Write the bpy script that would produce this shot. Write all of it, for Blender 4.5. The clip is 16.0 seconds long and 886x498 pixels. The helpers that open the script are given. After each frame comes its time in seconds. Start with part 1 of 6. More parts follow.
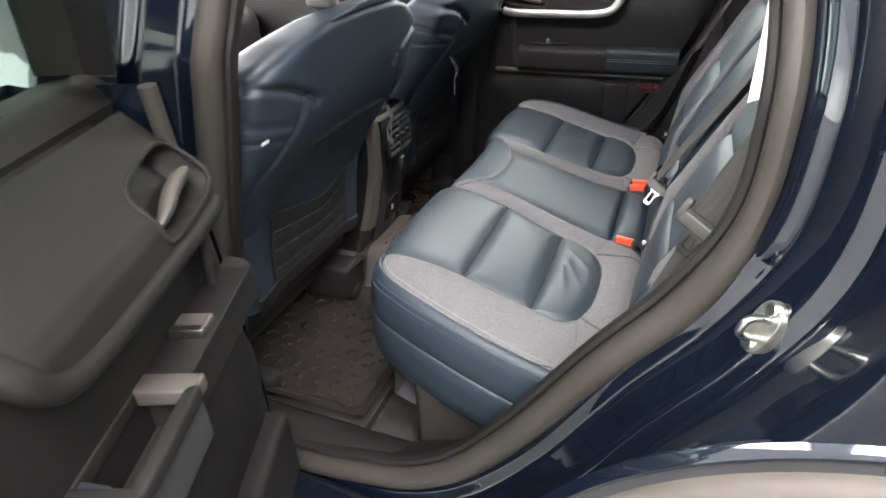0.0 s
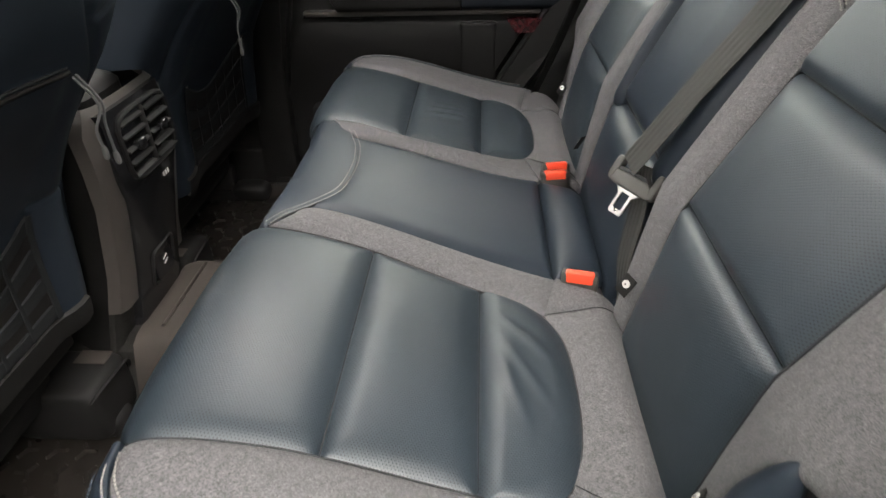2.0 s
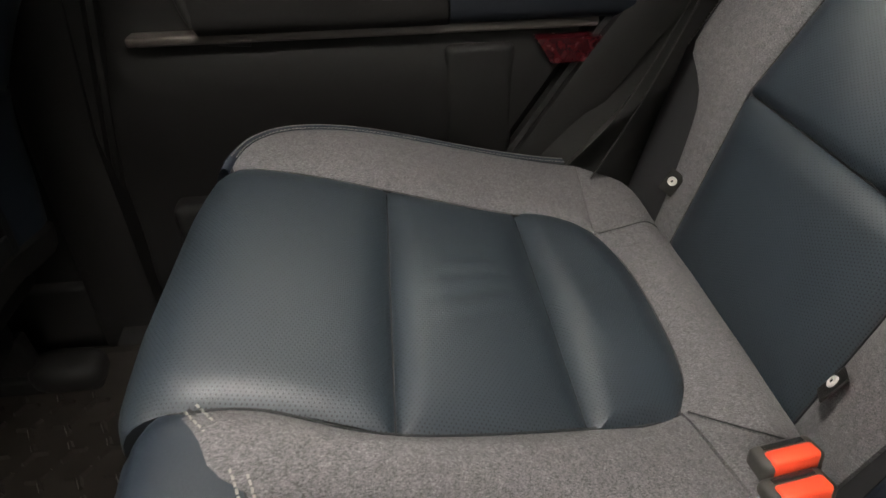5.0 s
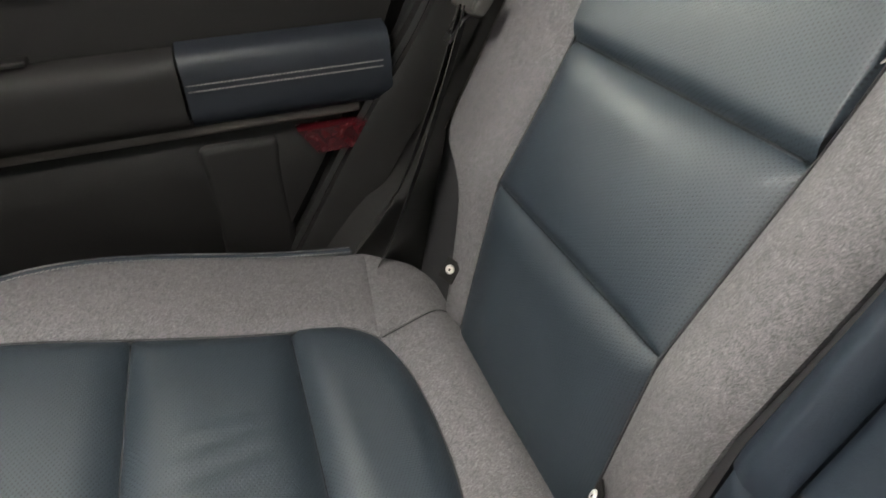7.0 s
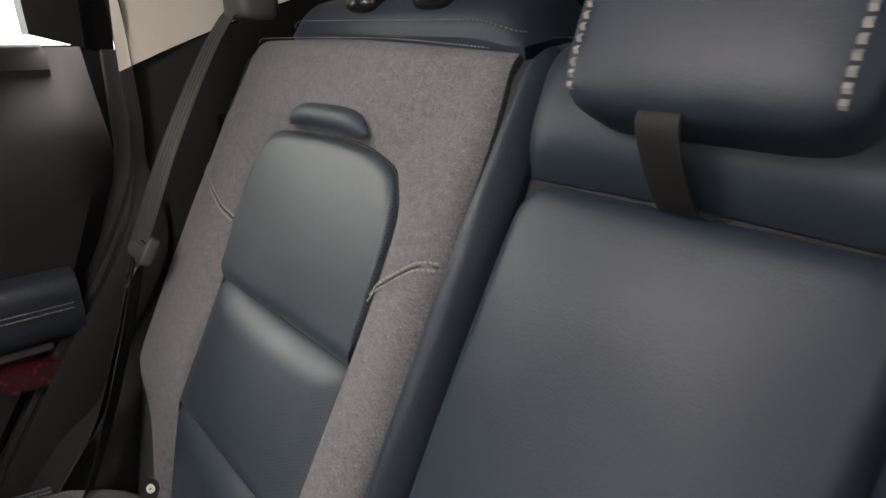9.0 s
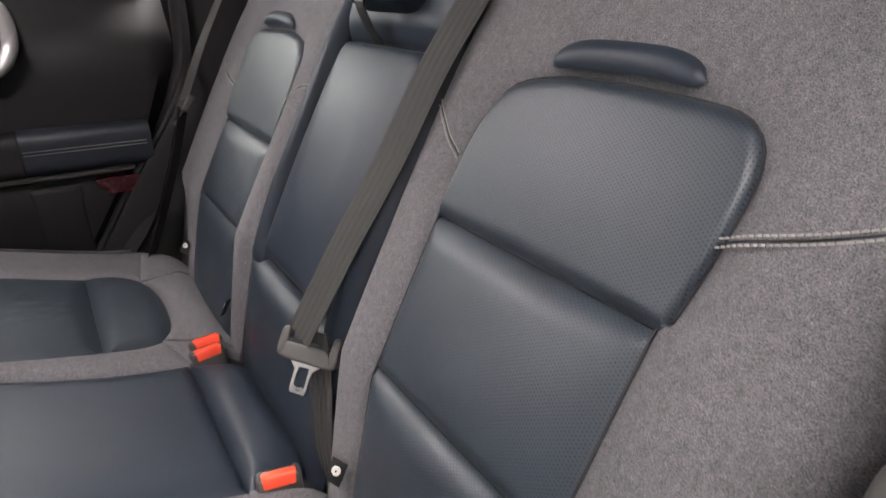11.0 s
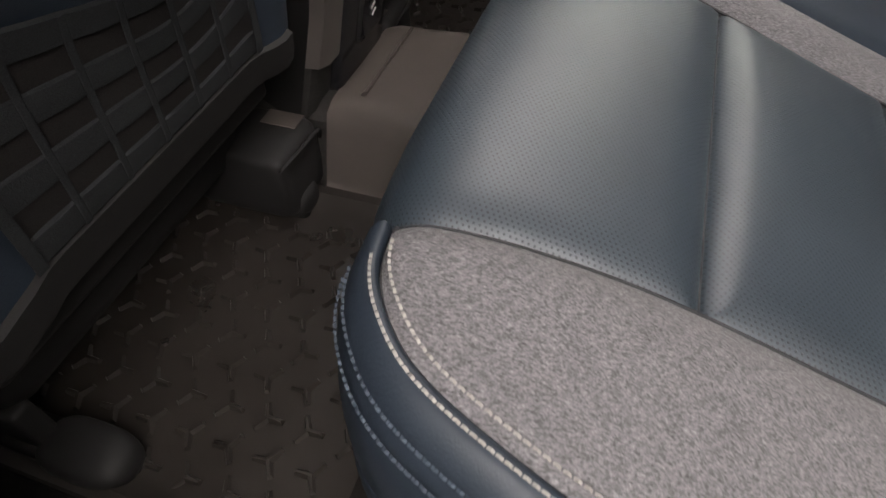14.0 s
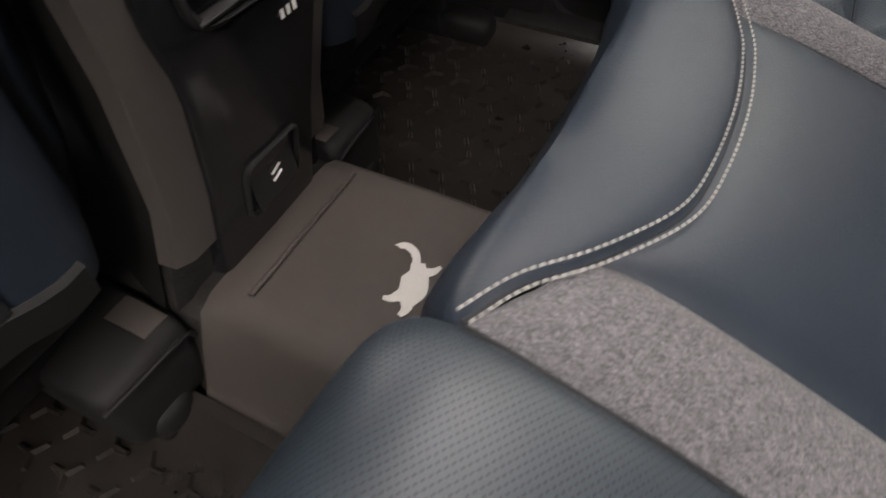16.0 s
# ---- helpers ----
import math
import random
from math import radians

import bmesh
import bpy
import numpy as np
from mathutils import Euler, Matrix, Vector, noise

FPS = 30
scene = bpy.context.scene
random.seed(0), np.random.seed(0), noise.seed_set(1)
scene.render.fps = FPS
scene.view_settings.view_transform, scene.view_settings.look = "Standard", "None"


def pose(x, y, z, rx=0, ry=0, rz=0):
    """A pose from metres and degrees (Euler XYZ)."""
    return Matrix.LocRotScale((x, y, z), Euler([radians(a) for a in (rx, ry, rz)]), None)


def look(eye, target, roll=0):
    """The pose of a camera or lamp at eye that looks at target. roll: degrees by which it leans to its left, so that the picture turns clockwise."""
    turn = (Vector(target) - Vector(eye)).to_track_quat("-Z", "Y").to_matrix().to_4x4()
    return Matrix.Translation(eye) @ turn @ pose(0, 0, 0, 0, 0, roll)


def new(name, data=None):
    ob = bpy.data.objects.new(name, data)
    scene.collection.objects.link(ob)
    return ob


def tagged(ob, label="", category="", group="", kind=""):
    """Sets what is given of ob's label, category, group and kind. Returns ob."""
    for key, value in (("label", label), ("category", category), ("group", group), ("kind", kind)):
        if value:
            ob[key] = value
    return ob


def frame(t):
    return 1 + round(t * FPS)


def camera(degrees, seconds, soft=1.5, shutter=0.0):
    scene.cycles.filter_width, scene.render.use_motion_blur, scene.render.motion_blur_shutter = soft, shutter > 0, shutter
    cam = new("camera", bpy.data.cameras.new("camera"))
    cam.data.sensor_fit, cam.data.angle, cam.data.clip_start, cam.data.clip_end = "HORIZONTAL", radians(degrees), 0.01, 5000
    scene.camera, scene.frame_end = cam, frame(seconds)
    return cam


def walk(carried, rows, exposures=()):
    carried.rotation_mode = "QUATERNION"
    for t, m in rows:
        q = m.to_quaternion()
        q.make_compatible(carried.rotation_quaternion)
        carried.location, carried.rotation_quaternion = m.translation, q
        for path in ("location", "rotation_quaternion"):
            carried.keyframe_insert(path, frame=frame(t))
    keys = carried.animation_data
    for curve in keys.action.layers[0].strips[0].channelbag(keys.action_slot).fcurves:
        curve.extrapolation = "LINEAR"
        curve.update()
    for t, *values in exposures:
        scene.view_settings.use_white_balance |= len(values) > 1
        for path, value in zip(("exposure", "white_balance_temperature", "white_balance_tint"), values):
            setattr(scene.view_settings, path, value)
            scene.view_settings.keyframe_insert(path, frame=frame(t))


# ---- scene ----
cam = camera(74.0, 16.0, 1.5, 0.2)
PATH = [
    (0, (0.028, -1.337, 1.373), (-0.64, 0.249, 0.354), -2.6),
    (0.5, (-0.01, -1.175, 1.282), (-0.487, 0.479, 0.265), -2.5),
    (1, (-0.079, -1.049, 1.206), (-0.359, 0.646, 0.182), -2.2),
    (1.5, (-0.132, -0.916, 1.184), (-0.299, 0.772, 0.124), -1.8),
    (2, (-0.167, -0.766, 1.177), (-0.292, 0.88, 0.047), -2.0),
    (2.5, (-0.197, -0.646, 1.182), (-0.276, 0.973, 0.01), -1.4),
    (3, (-0.236, -0.506, 1.147), (-0.289, 1.106, -0.036), -1.2),
    (3.5, (-0.281, -0.352, 1.125), (-0.304, 1.246, -0.078), -1.4),
    (3.7, (-0.297, -0.299, 1.119), (-0.293, 1.292, -0.093), -1.3),
    (5.8, (-0.254, 0.021, 1.046), (-0.018, 1.614, -0.142), -1.4),
    (6, (-0.234, 0.023, 1.043), (0.042, 1.619, -0.13), -1.4),
    (6.5, (-0.203, 0.02, 1.053), (0.206, 1.583, -0.126), -1.3),
    (7, (-0.166, 0.023, 1.126), (0.382, 1.544, -0.052), -1.3),
    (7.5, (-0.131, 0.005, 1.194), (0.643, 1.544, 0.178), -0.7),
    (8, (-0.109, -0.008, 1.219), (0.885, 1.538, 0.431), 0.2),
    (8.5, (-0.089, -0.04, 1.231), (1.068, 1.43, 0.524), 0.1),
    (9, (-0.093, -0.129, 1.218), (1.145, 1.283, 0.529), -0.3),
    (9.2, (-0.097, -0.182, 1.216), (1.147, 1.224, 0.527), -0.5),
    (11.3, (-0.17, -0.684, 1.174), (0.723, 0.877, 0.3), 0.5),
    (11.5, (-0.177, -0.704, 1.156), (0.589, 0.874, 0.196), 0.0),
    (12, (-0.208, -0.739, 1.117), (0.27, 0.823, -0.036), -0.3),
    (12.5, (-0.25, -0.753, 1.089), (-0.053, 0.755, -0.21), -0.9),
    (13, (-0.29, -0.75, 1.055), (-0.386, 0.676, -0.345), -1.9),
    (13.5, (-0.327, -0.716, 1.025), (-0.639, 0.623, -0.427), -2.1),
    (14, (-0.36, -0.655, 0.999), (-0.813, 0.562, -0.522), -2.3),
    (14.5, (-0.386, -0.54, 1.009), (-0.886, 0.583, -0.569), -2.7),
    (15, (-0.407, -0.452, 1.023), (-0.935, 0.651, -0.56), -2.6),
    (15.5, (-0.415, -0.392, 1.019), (-0.965, 0.709, -0.558), -2.3),
    (16, (-0.38, -0.265, 0.987), (-0.97, 0.831, -0.578), -2.0),
]
walk(cam, [(t, look(eye, target, roll)) for t, eye, target, roll in PATH],
     [(0.0, 0.65, 6300.0, 11.0), (0.5, 0.6, 6400.0, 11.0), (1.0, 0.38, 6550.0, 12.0), (2.0, 0.2, 6600.0, 10.0), (3.0, 0.1, 6700.0, 15.0), (3.7, 0.22, 6800.0, 15.0), (5.8, 0.2, 6900.0, 8.0), (6.5, 0.4, 6800.0, 8.0), (7.5, 0.7, 6700.0, 11.0),
      (8.5, 0.15, 6700.0, 15.0), (9.2, 0.02, 6650.0, 17.0), (11.3, 0.12, 6500.0, 20.0), (12.5, -0.08, 6500.0, 14.0), (13.5, -0.22, 6600.0, 17.0), (14.5, -0.2, 6650.0, 15.0), (16.0, -0.10, 6650.0, 16.0)])


# ---- world and lights ----
world = bpy.data.worlds.new("world")
scene.world = world
world.use_nodes = True
world.node_tree.nodes["Background"].inputs[0].default_value = (0.75, 0.82, 0.9, 1)
world.node_tree.nodes["Background"].inputs[1].default_value = 0.4


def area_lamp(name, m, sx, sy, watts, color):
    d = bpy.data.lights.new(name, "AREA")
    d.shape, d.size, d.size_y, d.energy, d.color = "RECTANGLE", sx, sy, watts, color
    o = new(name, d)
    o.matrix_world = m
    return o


LAMP_ROWS = ((-2.7, 145.0, 2.4), (1.5, 330.0, 1.2), (4.3, 170.0, 1.2))     # y of a row of ceiling lamps, watts and width of each
for lx in (-5.0, -2.0, 1.0):
    for ly, watts, wide in LAMP_ROWS:
        area_lamp("ceiling_lamp_light", pose(lx, ly, 3.36, 0, 0, 0), 2.4, wide, watts, (1.0, 0.965, 0.91))

# unseen lamp added at the far wall, for bright light through the far glass
area_lamp("far_fill_light", look((0.0, 6.8, 2.0), (0.0, 0.0, 1.4)), 8.0, 2.4, 700.0, (0.97, 1.0, 0.98))
# unseen lamp added ahead and beside the car, for the jamb's reflections
area_lamp("front_fill_light", look((-6.9, -3.7, 1.7), (0.0, -3.7, 1.5)), 5.0, 1.6, 220.0, (0.96, 1.0, 1.0))
# unseen lamp added behind the open door, so the jamb reflects something bright
area_lamp("side_fill_light", look((-0.9, -6.9, 1.6), (-0.9, 0.0, 1.4)), 3.0, 2.4, 20.0, (0.96, 1.0, 1.0))
# fill lamp added inside the cabin for light through the windscreen
area_lamp("cabin_front_fill_light", look((-1.5, 0.0, 1.36), (-0.1, 0.0, 0.85)), 1.15, 0.45, 1.4, (1.0, 0.98, 0.94))
# roof lamp assumed, not seen; its place follows the shadow edge on the floor
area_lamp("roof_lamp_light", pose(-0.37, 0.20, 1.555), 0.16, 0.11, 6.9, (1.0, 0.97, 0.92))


# ---- materials ----
def nd(tree, kind, **kw):
    n = tree.nodes.new(kind)
    for k, v in kw.items():
        n.inputs[k].default_value = v
    return n


def material(name, color, rough=0.5, metal=0.0, spec=0.5, coat=0.0, sheen=0.0, vary=0.25, scale=6.0,
             grain=0.0, grain_scale=400.0, bump=0.0, bump_scale=300.0, rough_vary=0.1, emit=0.0):
    """A surface with broad stains, fine grain and relief, at real size."""
    m = bpy.data.materials.new(name)
    m.use_nodes = True
    t = m.node_tree
    b = t.nodes["Principled BSDF"]
    b.inputs["Roughness"].default_value = rough
    b.inputs["Metallic"].default_value = metal
    b.inputs["Specular IOR Level"].default_value = spec
    b.inputs["Coat Weight"].default_value = coat
    b.inputs["Coat Roughness"].default_value = 0.04
    b.inputs["Sheen Weight"].default_value = sheen
    b.inputs["Sheen Roughness"].default_value = 0.4
    tc = t.nodes.new("ShaderNodeTexCoord")
    big = nd(t, "ShaderNodeTexNoise", Scale=scale, Detail=4.0, Roughness=0.6)
    t.links.new(tc.outputs["Object"], big.inputs["Vector"])
    ramp = nd(t, "ShaderNodeMapRange")
    ramp.inputs["From Min"].default_value, ramp.inputs["From Max"].default_value = 0.3, 0.7
    ramp.inputs["To Min"].default_value, ramp.inputs["To Max"].default_value = 1 - vary, 1 + vary
    t.links.new(big.outputs["Fac"], ramp.inputs["Value"])
    value = ramp.outputs["Result"]
    fine = nd(t, "ShaderNodeTexNoise", Scale=grain_scale, Detail=3.0, Roughness=0.7)
    t.links.new(tc.outputs["Object"], fine.inputs["Vector"])
    if grain:
        gr = nd(t, "ShaderNodeMapRange")
        gr.inputs["From Min"].default_value, gr.inputs["From Max"].default_value = 0.3, 0.7
        gr.inputs["To Min"].default_value, gr.inputs["To Max"].default_value = 1 - grain, 1 + grain
        t.links.new(fine.outputs["Fac"], gr.inputs["Value"])
        mul = t.nodes.new("ShaderNodeMath")
        mul.operation = "MULTIPLY"
        t.links.new(value, mul.inputs[0])
        t.links.new(gr.outputs["Result"], mul.inputs[1])
        value = mul.outputs[0]
    col = t.nodes.new("ShaderNodeVectorMath")
    col.operation = "SCALE"
    col.inputs[0].default_value = color
    t.links.new(value, col.inputs["Scale"])
    t.links.new(col.outputs[0], b.inputs["Base Color"])
    rr = nd(t, "ShaderNodeMapRange")
    rr.inputs["To Min"].default_value, rr.inputs["To Max"].default_value = max(0.02, rough - rough_vary), min(1.0, rough + rough_vary)
    t.links.new(big.outputs["Fac"], rr.inputs["Value"])
    t.links.new(rr.outputs["Result"], b.inputs["Roughness"])
    if bump:
        bn = nd(t, "ShaderNodeTexNoise", Scale=bump_scale, Detail=3.0, Roughness=0.6)
        t.links.new(tc.outputs["Object"], bn.inputs["Vector"])
        bp = nd(t, "ShaderNodeBump", Strength=bump, Distance=0.002)
        t.links.new(bn.outputs["Fac"], bp.inputs["Height"])
        t.links.new(bp.outputs["Normal"], b.inputs["Normal"])
    if emit:
        b.inputs["Emission Color"].default_value = (*color, 1)
        b.inputs["Emission Strength"].default_value = emit
    return m


def perforate(m, pitch=0.0042, hole=0.17, dark=0.42, depth=0.5):
    """Adds rows of punched holes, set out in metres on the surface's own map."""
    t = m.node_tree
    b = t.nodes["Principled BSDF"]
    uv = t.nodes.new("ShaderNodeUVMap")
    dots = []
    for off in (0.0, 0.5):
        sc = t.nodes.new("ShaderNodeVectorMath")
        sc.operation = "MULTIPLY_ADD"
        sc.inputs[1].default_value = (1 / pitch, 1 / (pitch * 1.5), 0)
        sc.inputs[2].default_value = (off, off, 0)
        t.links.new(uv.outputs[0], sc.inputs[0])
        fr = t.nodes.new("ShaderNodeVectorMath")
        fr.operation = "FRACTION"
        t.links.new(sc.outputs[0], fr.inputs[0])
        sb = t.nodes.new("ShaderNodeVectorMath")
        sb.operation = "MULTIPLY_ADD"
        sb.inputs[1].default_value = (1, 1.5, 0)
        sb.inputs[2].default_value = (-0.5, -0.75, 0)
        t.links.new(fr.outputs[0], sb.inputs[0])
        ln = t.nodes.new("ShaderNodeVectorMath")
        ln.operation = "LENGTH"
        t.links.new(sb.outputs[0], ln.inputs[0])
        dots.append(ln.outputs["Value"])
    mn = t.nodes.new("ShaderNodeMath")
    mn.operation = "MINIMUM"
    t.links.new(dots[0], mn.inputs[0])
    t.links.new(dots[1], mn.inputs[1])
    mr = nd(t, "ShaderNodeMapRange")
    mr.inputs["From Min"].default_value, mr.inputs["From Max"].default_value = hole * 0.7, hole * 1.3
    mr.inputs["To Min"].default_value = dark
    t.links.new(mn.outputs[0], mr.inputs["Value"])
    old = b.inputs["Base Color"].links[0].from_socket
    mul = t.nodes.new("ShaderNodeVectorMath")
    mul.operation = "SCALE"
    t.links.new(old, mul.inputs[0])
    t.links.new(mr.outputs["Result"], mul.inputs["Scale"])
    t.links.new(mul.outputs[0], b.inputs["Base Color"])
    gloss = t.nodes.new("ShaderNodeMath")
    gloss.operation = "MULTIPLY_ADD"
    gloss.inputs[1].default_value = gloss.inputs[2].default_value = 0.5 * b.inputs["Specular IOR Level"].default_value
    t.links.new(mr.outputs["Result"], gloss.inputs[0])
    t.links.new(gloss.outputs[0], b.inputs["Specular IOR Level"])
    bp = nd(t, "ShaderNodeBump", Strength=depth, Distance=0.0006)
    t.links.new(mr.outputs["Result"], bp.inputs["Height"])
    if b.inputs["Normal"].links:
        t.links.new(b.inputs["Normal"].links[0].from_socket, bp.inputs["Normal"])
    t.links.new(bp.outputs["Normal"], b.inputs["Normal"])
    return m


def ribbed(m, pitch, depth=0.5, axis=0, dark=0.7):
    """Adds fine ribs, such as those of webbing."""
    t = m.node_tree
    b = t.nodes["Principled BSDF"]
    uv = t.nodes.new("ShaderNodeUVMap")
    sp = t.nodes.new("ShaderNodeSeparateXYZ")
    t.links.new(uv.outputs[0], sp.inputs[0])
    ml = t.nodes.new("ShaderNodeMath")
    ml.operation = "MULTIPLY"
    ml.inputs[1].default_value = 2 * math.pi / pitch
    t.links.new(sp.outputs[axis], ml.inputs[0])
    sn = t.nodes.new("ShaderNodeMath")
    sn.operation = "SINE"
    t.links.new(ml.outputs[0], sn.inputs[0])
    mr = nd(t, "ShaderNodeMapRange")
    mr.inputs["From Min"].default_value, mr.inputs["To Min"].default_value = -1.0, dark
    t.links.new(sn.outputs[0], mr.inputs["Value"])
    old = b.inputs["Base Color"].links[0].from_socket
    mul = t.nodes.new("ShaderNodeVectorMath")
    mul.operation = "SCALE"
    t.links.new(old, mul.inputs[0])
    t.links.new(mr.outputs["Result"], mul.inputs["Scale"])
    t.links.new(mul.outputs[0], b.inputs["Base Color"])
    bp = nd(t, "ShaderNodeBump", Strength=depth, Distance=0.001)
    t.links.new(sn.outputs[0], bp.inputs["Height"])
    t.links.new(bp.outputs["Normal"], b.inputs["Normal"])
    return m


NAVY = (0.0150, 0.0206, 0.0292)
LEATHER = material("navy_leather", NAVY, 0.47, spec=0.26, vary=0.12, scale=9, bump=0.14, bump_scale=650, rough_vary=0.06)
PERF = perforate(material("perforated_navy_leather", (0.0185, 0.0262, 0.0342), 0.47, spec=0.51, vary=0.12, scale=9, bump=0.08, bump_scale=500, rough_vary=0.06), pitch=0.0031, hole=0.17, dark=0.25, depth=0.4)


ARMLEATHER = material("dark_navy_armrest_leather", (0.010, 0.0125, 0.0175), 0.5, spec=0.3, vary=0.12, scale=9, bump=0.14, bump_scale=650, rough_vary=0.06)


def heather(m, amount=0.38, scale=(460, 1050, 1050)):
    """Adds short lighter and darker flecks of mixed yarn."""
    t = m.node_tree
    b = t.nodes["Principled BSDF"]
    tc = t.nodes.new("ShaderNodeTexCoord")
    mp = t.nodes.new("ShaderNodeMapping")
    mp.inputs["Scale"].default_value = scale
    mp.inputs["Rotation"].default_value = (0, 0, 0.35)
    t.links.new(tc.outputs["Object"], mp.inputs["Vector"])
    ns = nd(t, "ShaderNodeTexNoise", Scale=1.0, Detail=2.0, Roughness=0.6)
    t.links.new(mp.outputs[0], ns.inputs["Vector"])
    mr = nd(t, "ShaderNodeMapRange")
    mr.inputs["From Min"].default_value, mr.inputs["From Max"].default_value = 0.32, 0.68
    mr.inputs["To Min"].default_value, mr.inputs["To Max"].default_value = 1 - amount, 1 + amount
    t.links.new(ns.outputs["Fac"], mr.inputs["Value"])
    old = b.inputs["Base Color"].links[0].from_socket
    mul = t.nodes.new("ShaderNodeVectorMath")
    mul.operation = "SCALE"
    t.links.new(old, mul.inputs[0])
    t.links.new(mr.outputs["Result"], mul.inputs["Scale"])
    t.links.new(mul.outputs[0], b.inputs["Base Color"])
    return m


FELT = heather(heather(material("grey_heather_cloth", (0.1000, 0.0970, 0.1015), 0.97, spec=0.06, sheen=0.06, vary=0.15, scale=170, grain=0.2, grain_scale=1500, bump=0.35, bump_scale=1100), 0.43, (360, 1150, 1150)), 0.32, (760, 1900, 1900))
THREAD = material("pale_thread", (0.205, 0.195, 0.185), 0.8, spec=0.2, vary=0.1)
DARKTHREAD = material("slate_thread", (0.032, 0.042, 0.056), 0.8, spec=0.2, vary=0.1)
FOAM = material("black_seat_base_and_gaps", (0.012, 0.012, 0.014), 0.9, vary=0.2)
BLACK = material("black_grained_plastic", (0.0085, 0.0081, 0.0081), 0.62, spec=0.2, vary=0.12, bump=0.25, bump_scale=900)
CHARCOAL = material("charcoal_grained_plastic", (0.0108, 0.0103, 0.0102), 0.65, spec=0.2, vary=0.12, bump=0.25, bump_scale=900)
GREYPL = material("warm_grey_plastic", (0.057, 0.050, 0.046), 0.48, spec=0.4, vary=0.1, bump=0.2, bump_scale=900)
GLOSS = material("gloss_black_plastic", (0.01, 0.01, 0.011), 0.18, spec=0.5, vary=0.1)
RUBBER = material("black_rubber_seal", (0.027, 0.024, 0.0215), 0.5, spec=0.3, vary=0.12, bump=0.1, bump_scale=200)
MATRUB = material("black_rubber_mat", (0.0160, 0.0136, 0.0119), 0.30, spec=0.5, vary=0.12, scale=12, bump=0.15, bump_scale=600, rough_vary=0.08)
TAUPE = material("taupe_rubber", (0.052, 0.044, 0.039), 0.6, spec=0.3, vary=0.15, scale=9, bump=0.2, bump_scale=900)
CARPET = material("dark_carpet", (0.022, 0.021, 0.02), 1.0, spec=0.05, vary=0.3, scale=20, grain=0.5, grain_scale=700, bump=0.6, bump_scale=900)
PAINT = material("dark_navy_car_paint", (0.0037, 0.0060, 0.0132), 0.34, metal=0.45, spec=0.15, coat=1.0, vary=0.06, rough_vary=0.04, bump=0.22, bump_scale=9)
PAINT.node_tree.nodes["Principled BSDF"].inputs["Coat IOR"].default_value = 1.9
PAINT.node_tree.links.new(PAINT.node_tree.nodes["Bump"].outputs["Normal"], PAINT.node_tree.nodes["Principled BSDF"].inputs["Coat Normal"])
CHROME = material("brushed_steel", (0.28, 0.277, 0.27), 0.3, metal=1.0, vary=0.08, scale=40)
SATIN = material("satin_silver_trim", (0.55, 0.54, 0.53), 0.35, metal=0.9, vary=0.05)
ZINC = material("zinc_plated_steel", (0.55, 0.54, 0.5), 0.35, metal=1.0, vary=0.2, scale=60)
RED = material("red_plastic", (0.85, 0.075, 0.03), 0.4, vary=0.05)
REFLECT = material("dark_red_reflector", (0.034, 0.003, 0.005), 0.25, vary=0.2, scale=80)
WEB = ribbed(material("black_belt_webbing", (0.031, 0.0305, 0.029), 0.75, spec=0.2, vary=0.1), 0.0095, 0.3, 0, 0.84)
BUCKLE = material("dark_grey_buckle_plastic", (0.038, 0.036, 0.033), 0.5, vary=0.08, bump=0.15, bump_scale=900)
HEADLINER = material("pale_beige_headliner", (0.55, 0.5, 0.44), 0.95, spec=0.1, vary=0.05, bump=0.2, bump_scale=800)
WHITE = material("white_print", (0.5, 0.485, 0.46), 0.6, vary=0.05)
MOLLE = material("grey_strap_cloth", (0.0150, 0.0160, 0.0170), 0.9, spec=0.08, vary=0.15, grain=0.35, grain_scale=900, bump=0.3, bump_scale=900)
MESHB = material("dark_pocket_cloth", (0.0110, 0.0100, 0.0097), 0.9, spec=0.1, vary=0.2, grain=0.4, grain_scale=900)
CORD = material("grey_elastic_cord", (0.06, 0.06, 0.06), 0.8, vary=0.1)
WALLW = material("white_wall_paint", (0.75, 0.75, 0.73), 0.8, vary=0.06, scale=1.2, bump=0.1, bump_scale=120)
FLOORM = material("grey_floor_tile", (0.05, 0.049, 0.047), 0.12, vary=0.12, scale=2.0, bump=0.05, bump_scale=60)
CEILM = material("white_ceiling_panel", (0.72, 0.72, 0.7), 0.9, vary=0.05)
PANELM = material("lamp_diffuser", (1.0, 0.97, 0.92), 0.5, vary=0.0, emit=20.0)


def glass_material(name, tint):
    m = bpy.data.materials.new(name)
    m.use_nodes = True
    t = m.node_tree
    t.nodes.remove(t.nodes["Principled BSDF"])
    tr = t.nodes.new("ShaderNodeBsdfTransparent")
    tr.inputs[0].default_value = (*tint, 1)
    gl = t.nodes.new("ShaderNodeBsdfGlossy")
    gl.inputs["Roughness"].default_value = 0.02
    fr = t.nodes.new("ShaderNodeFresnel")
    fr.inputs["IOR"].default_value = 1.45
    mx = t.nodes.new("ShaderNodeMixShader")
    t.links.new(fr.outputs[0], mx.inputs[0])
    t.links.new(tr.outputs[0], mx.inputs[1])
    t.links.new(gl.outputs[0], mx.inputs[2])
    t.links.new(mx.outputs[0], t.nodes["Material Output"].inputs[0])
    return m


GLASS = glass_material("tinted_glass", (0.75, 0.80, 0.76))
# same glass as the far pane, darkened to dim what shows through it
DIMGLASS = glass_material("dimmed_glass", (0.30, 0.36, 0.31))
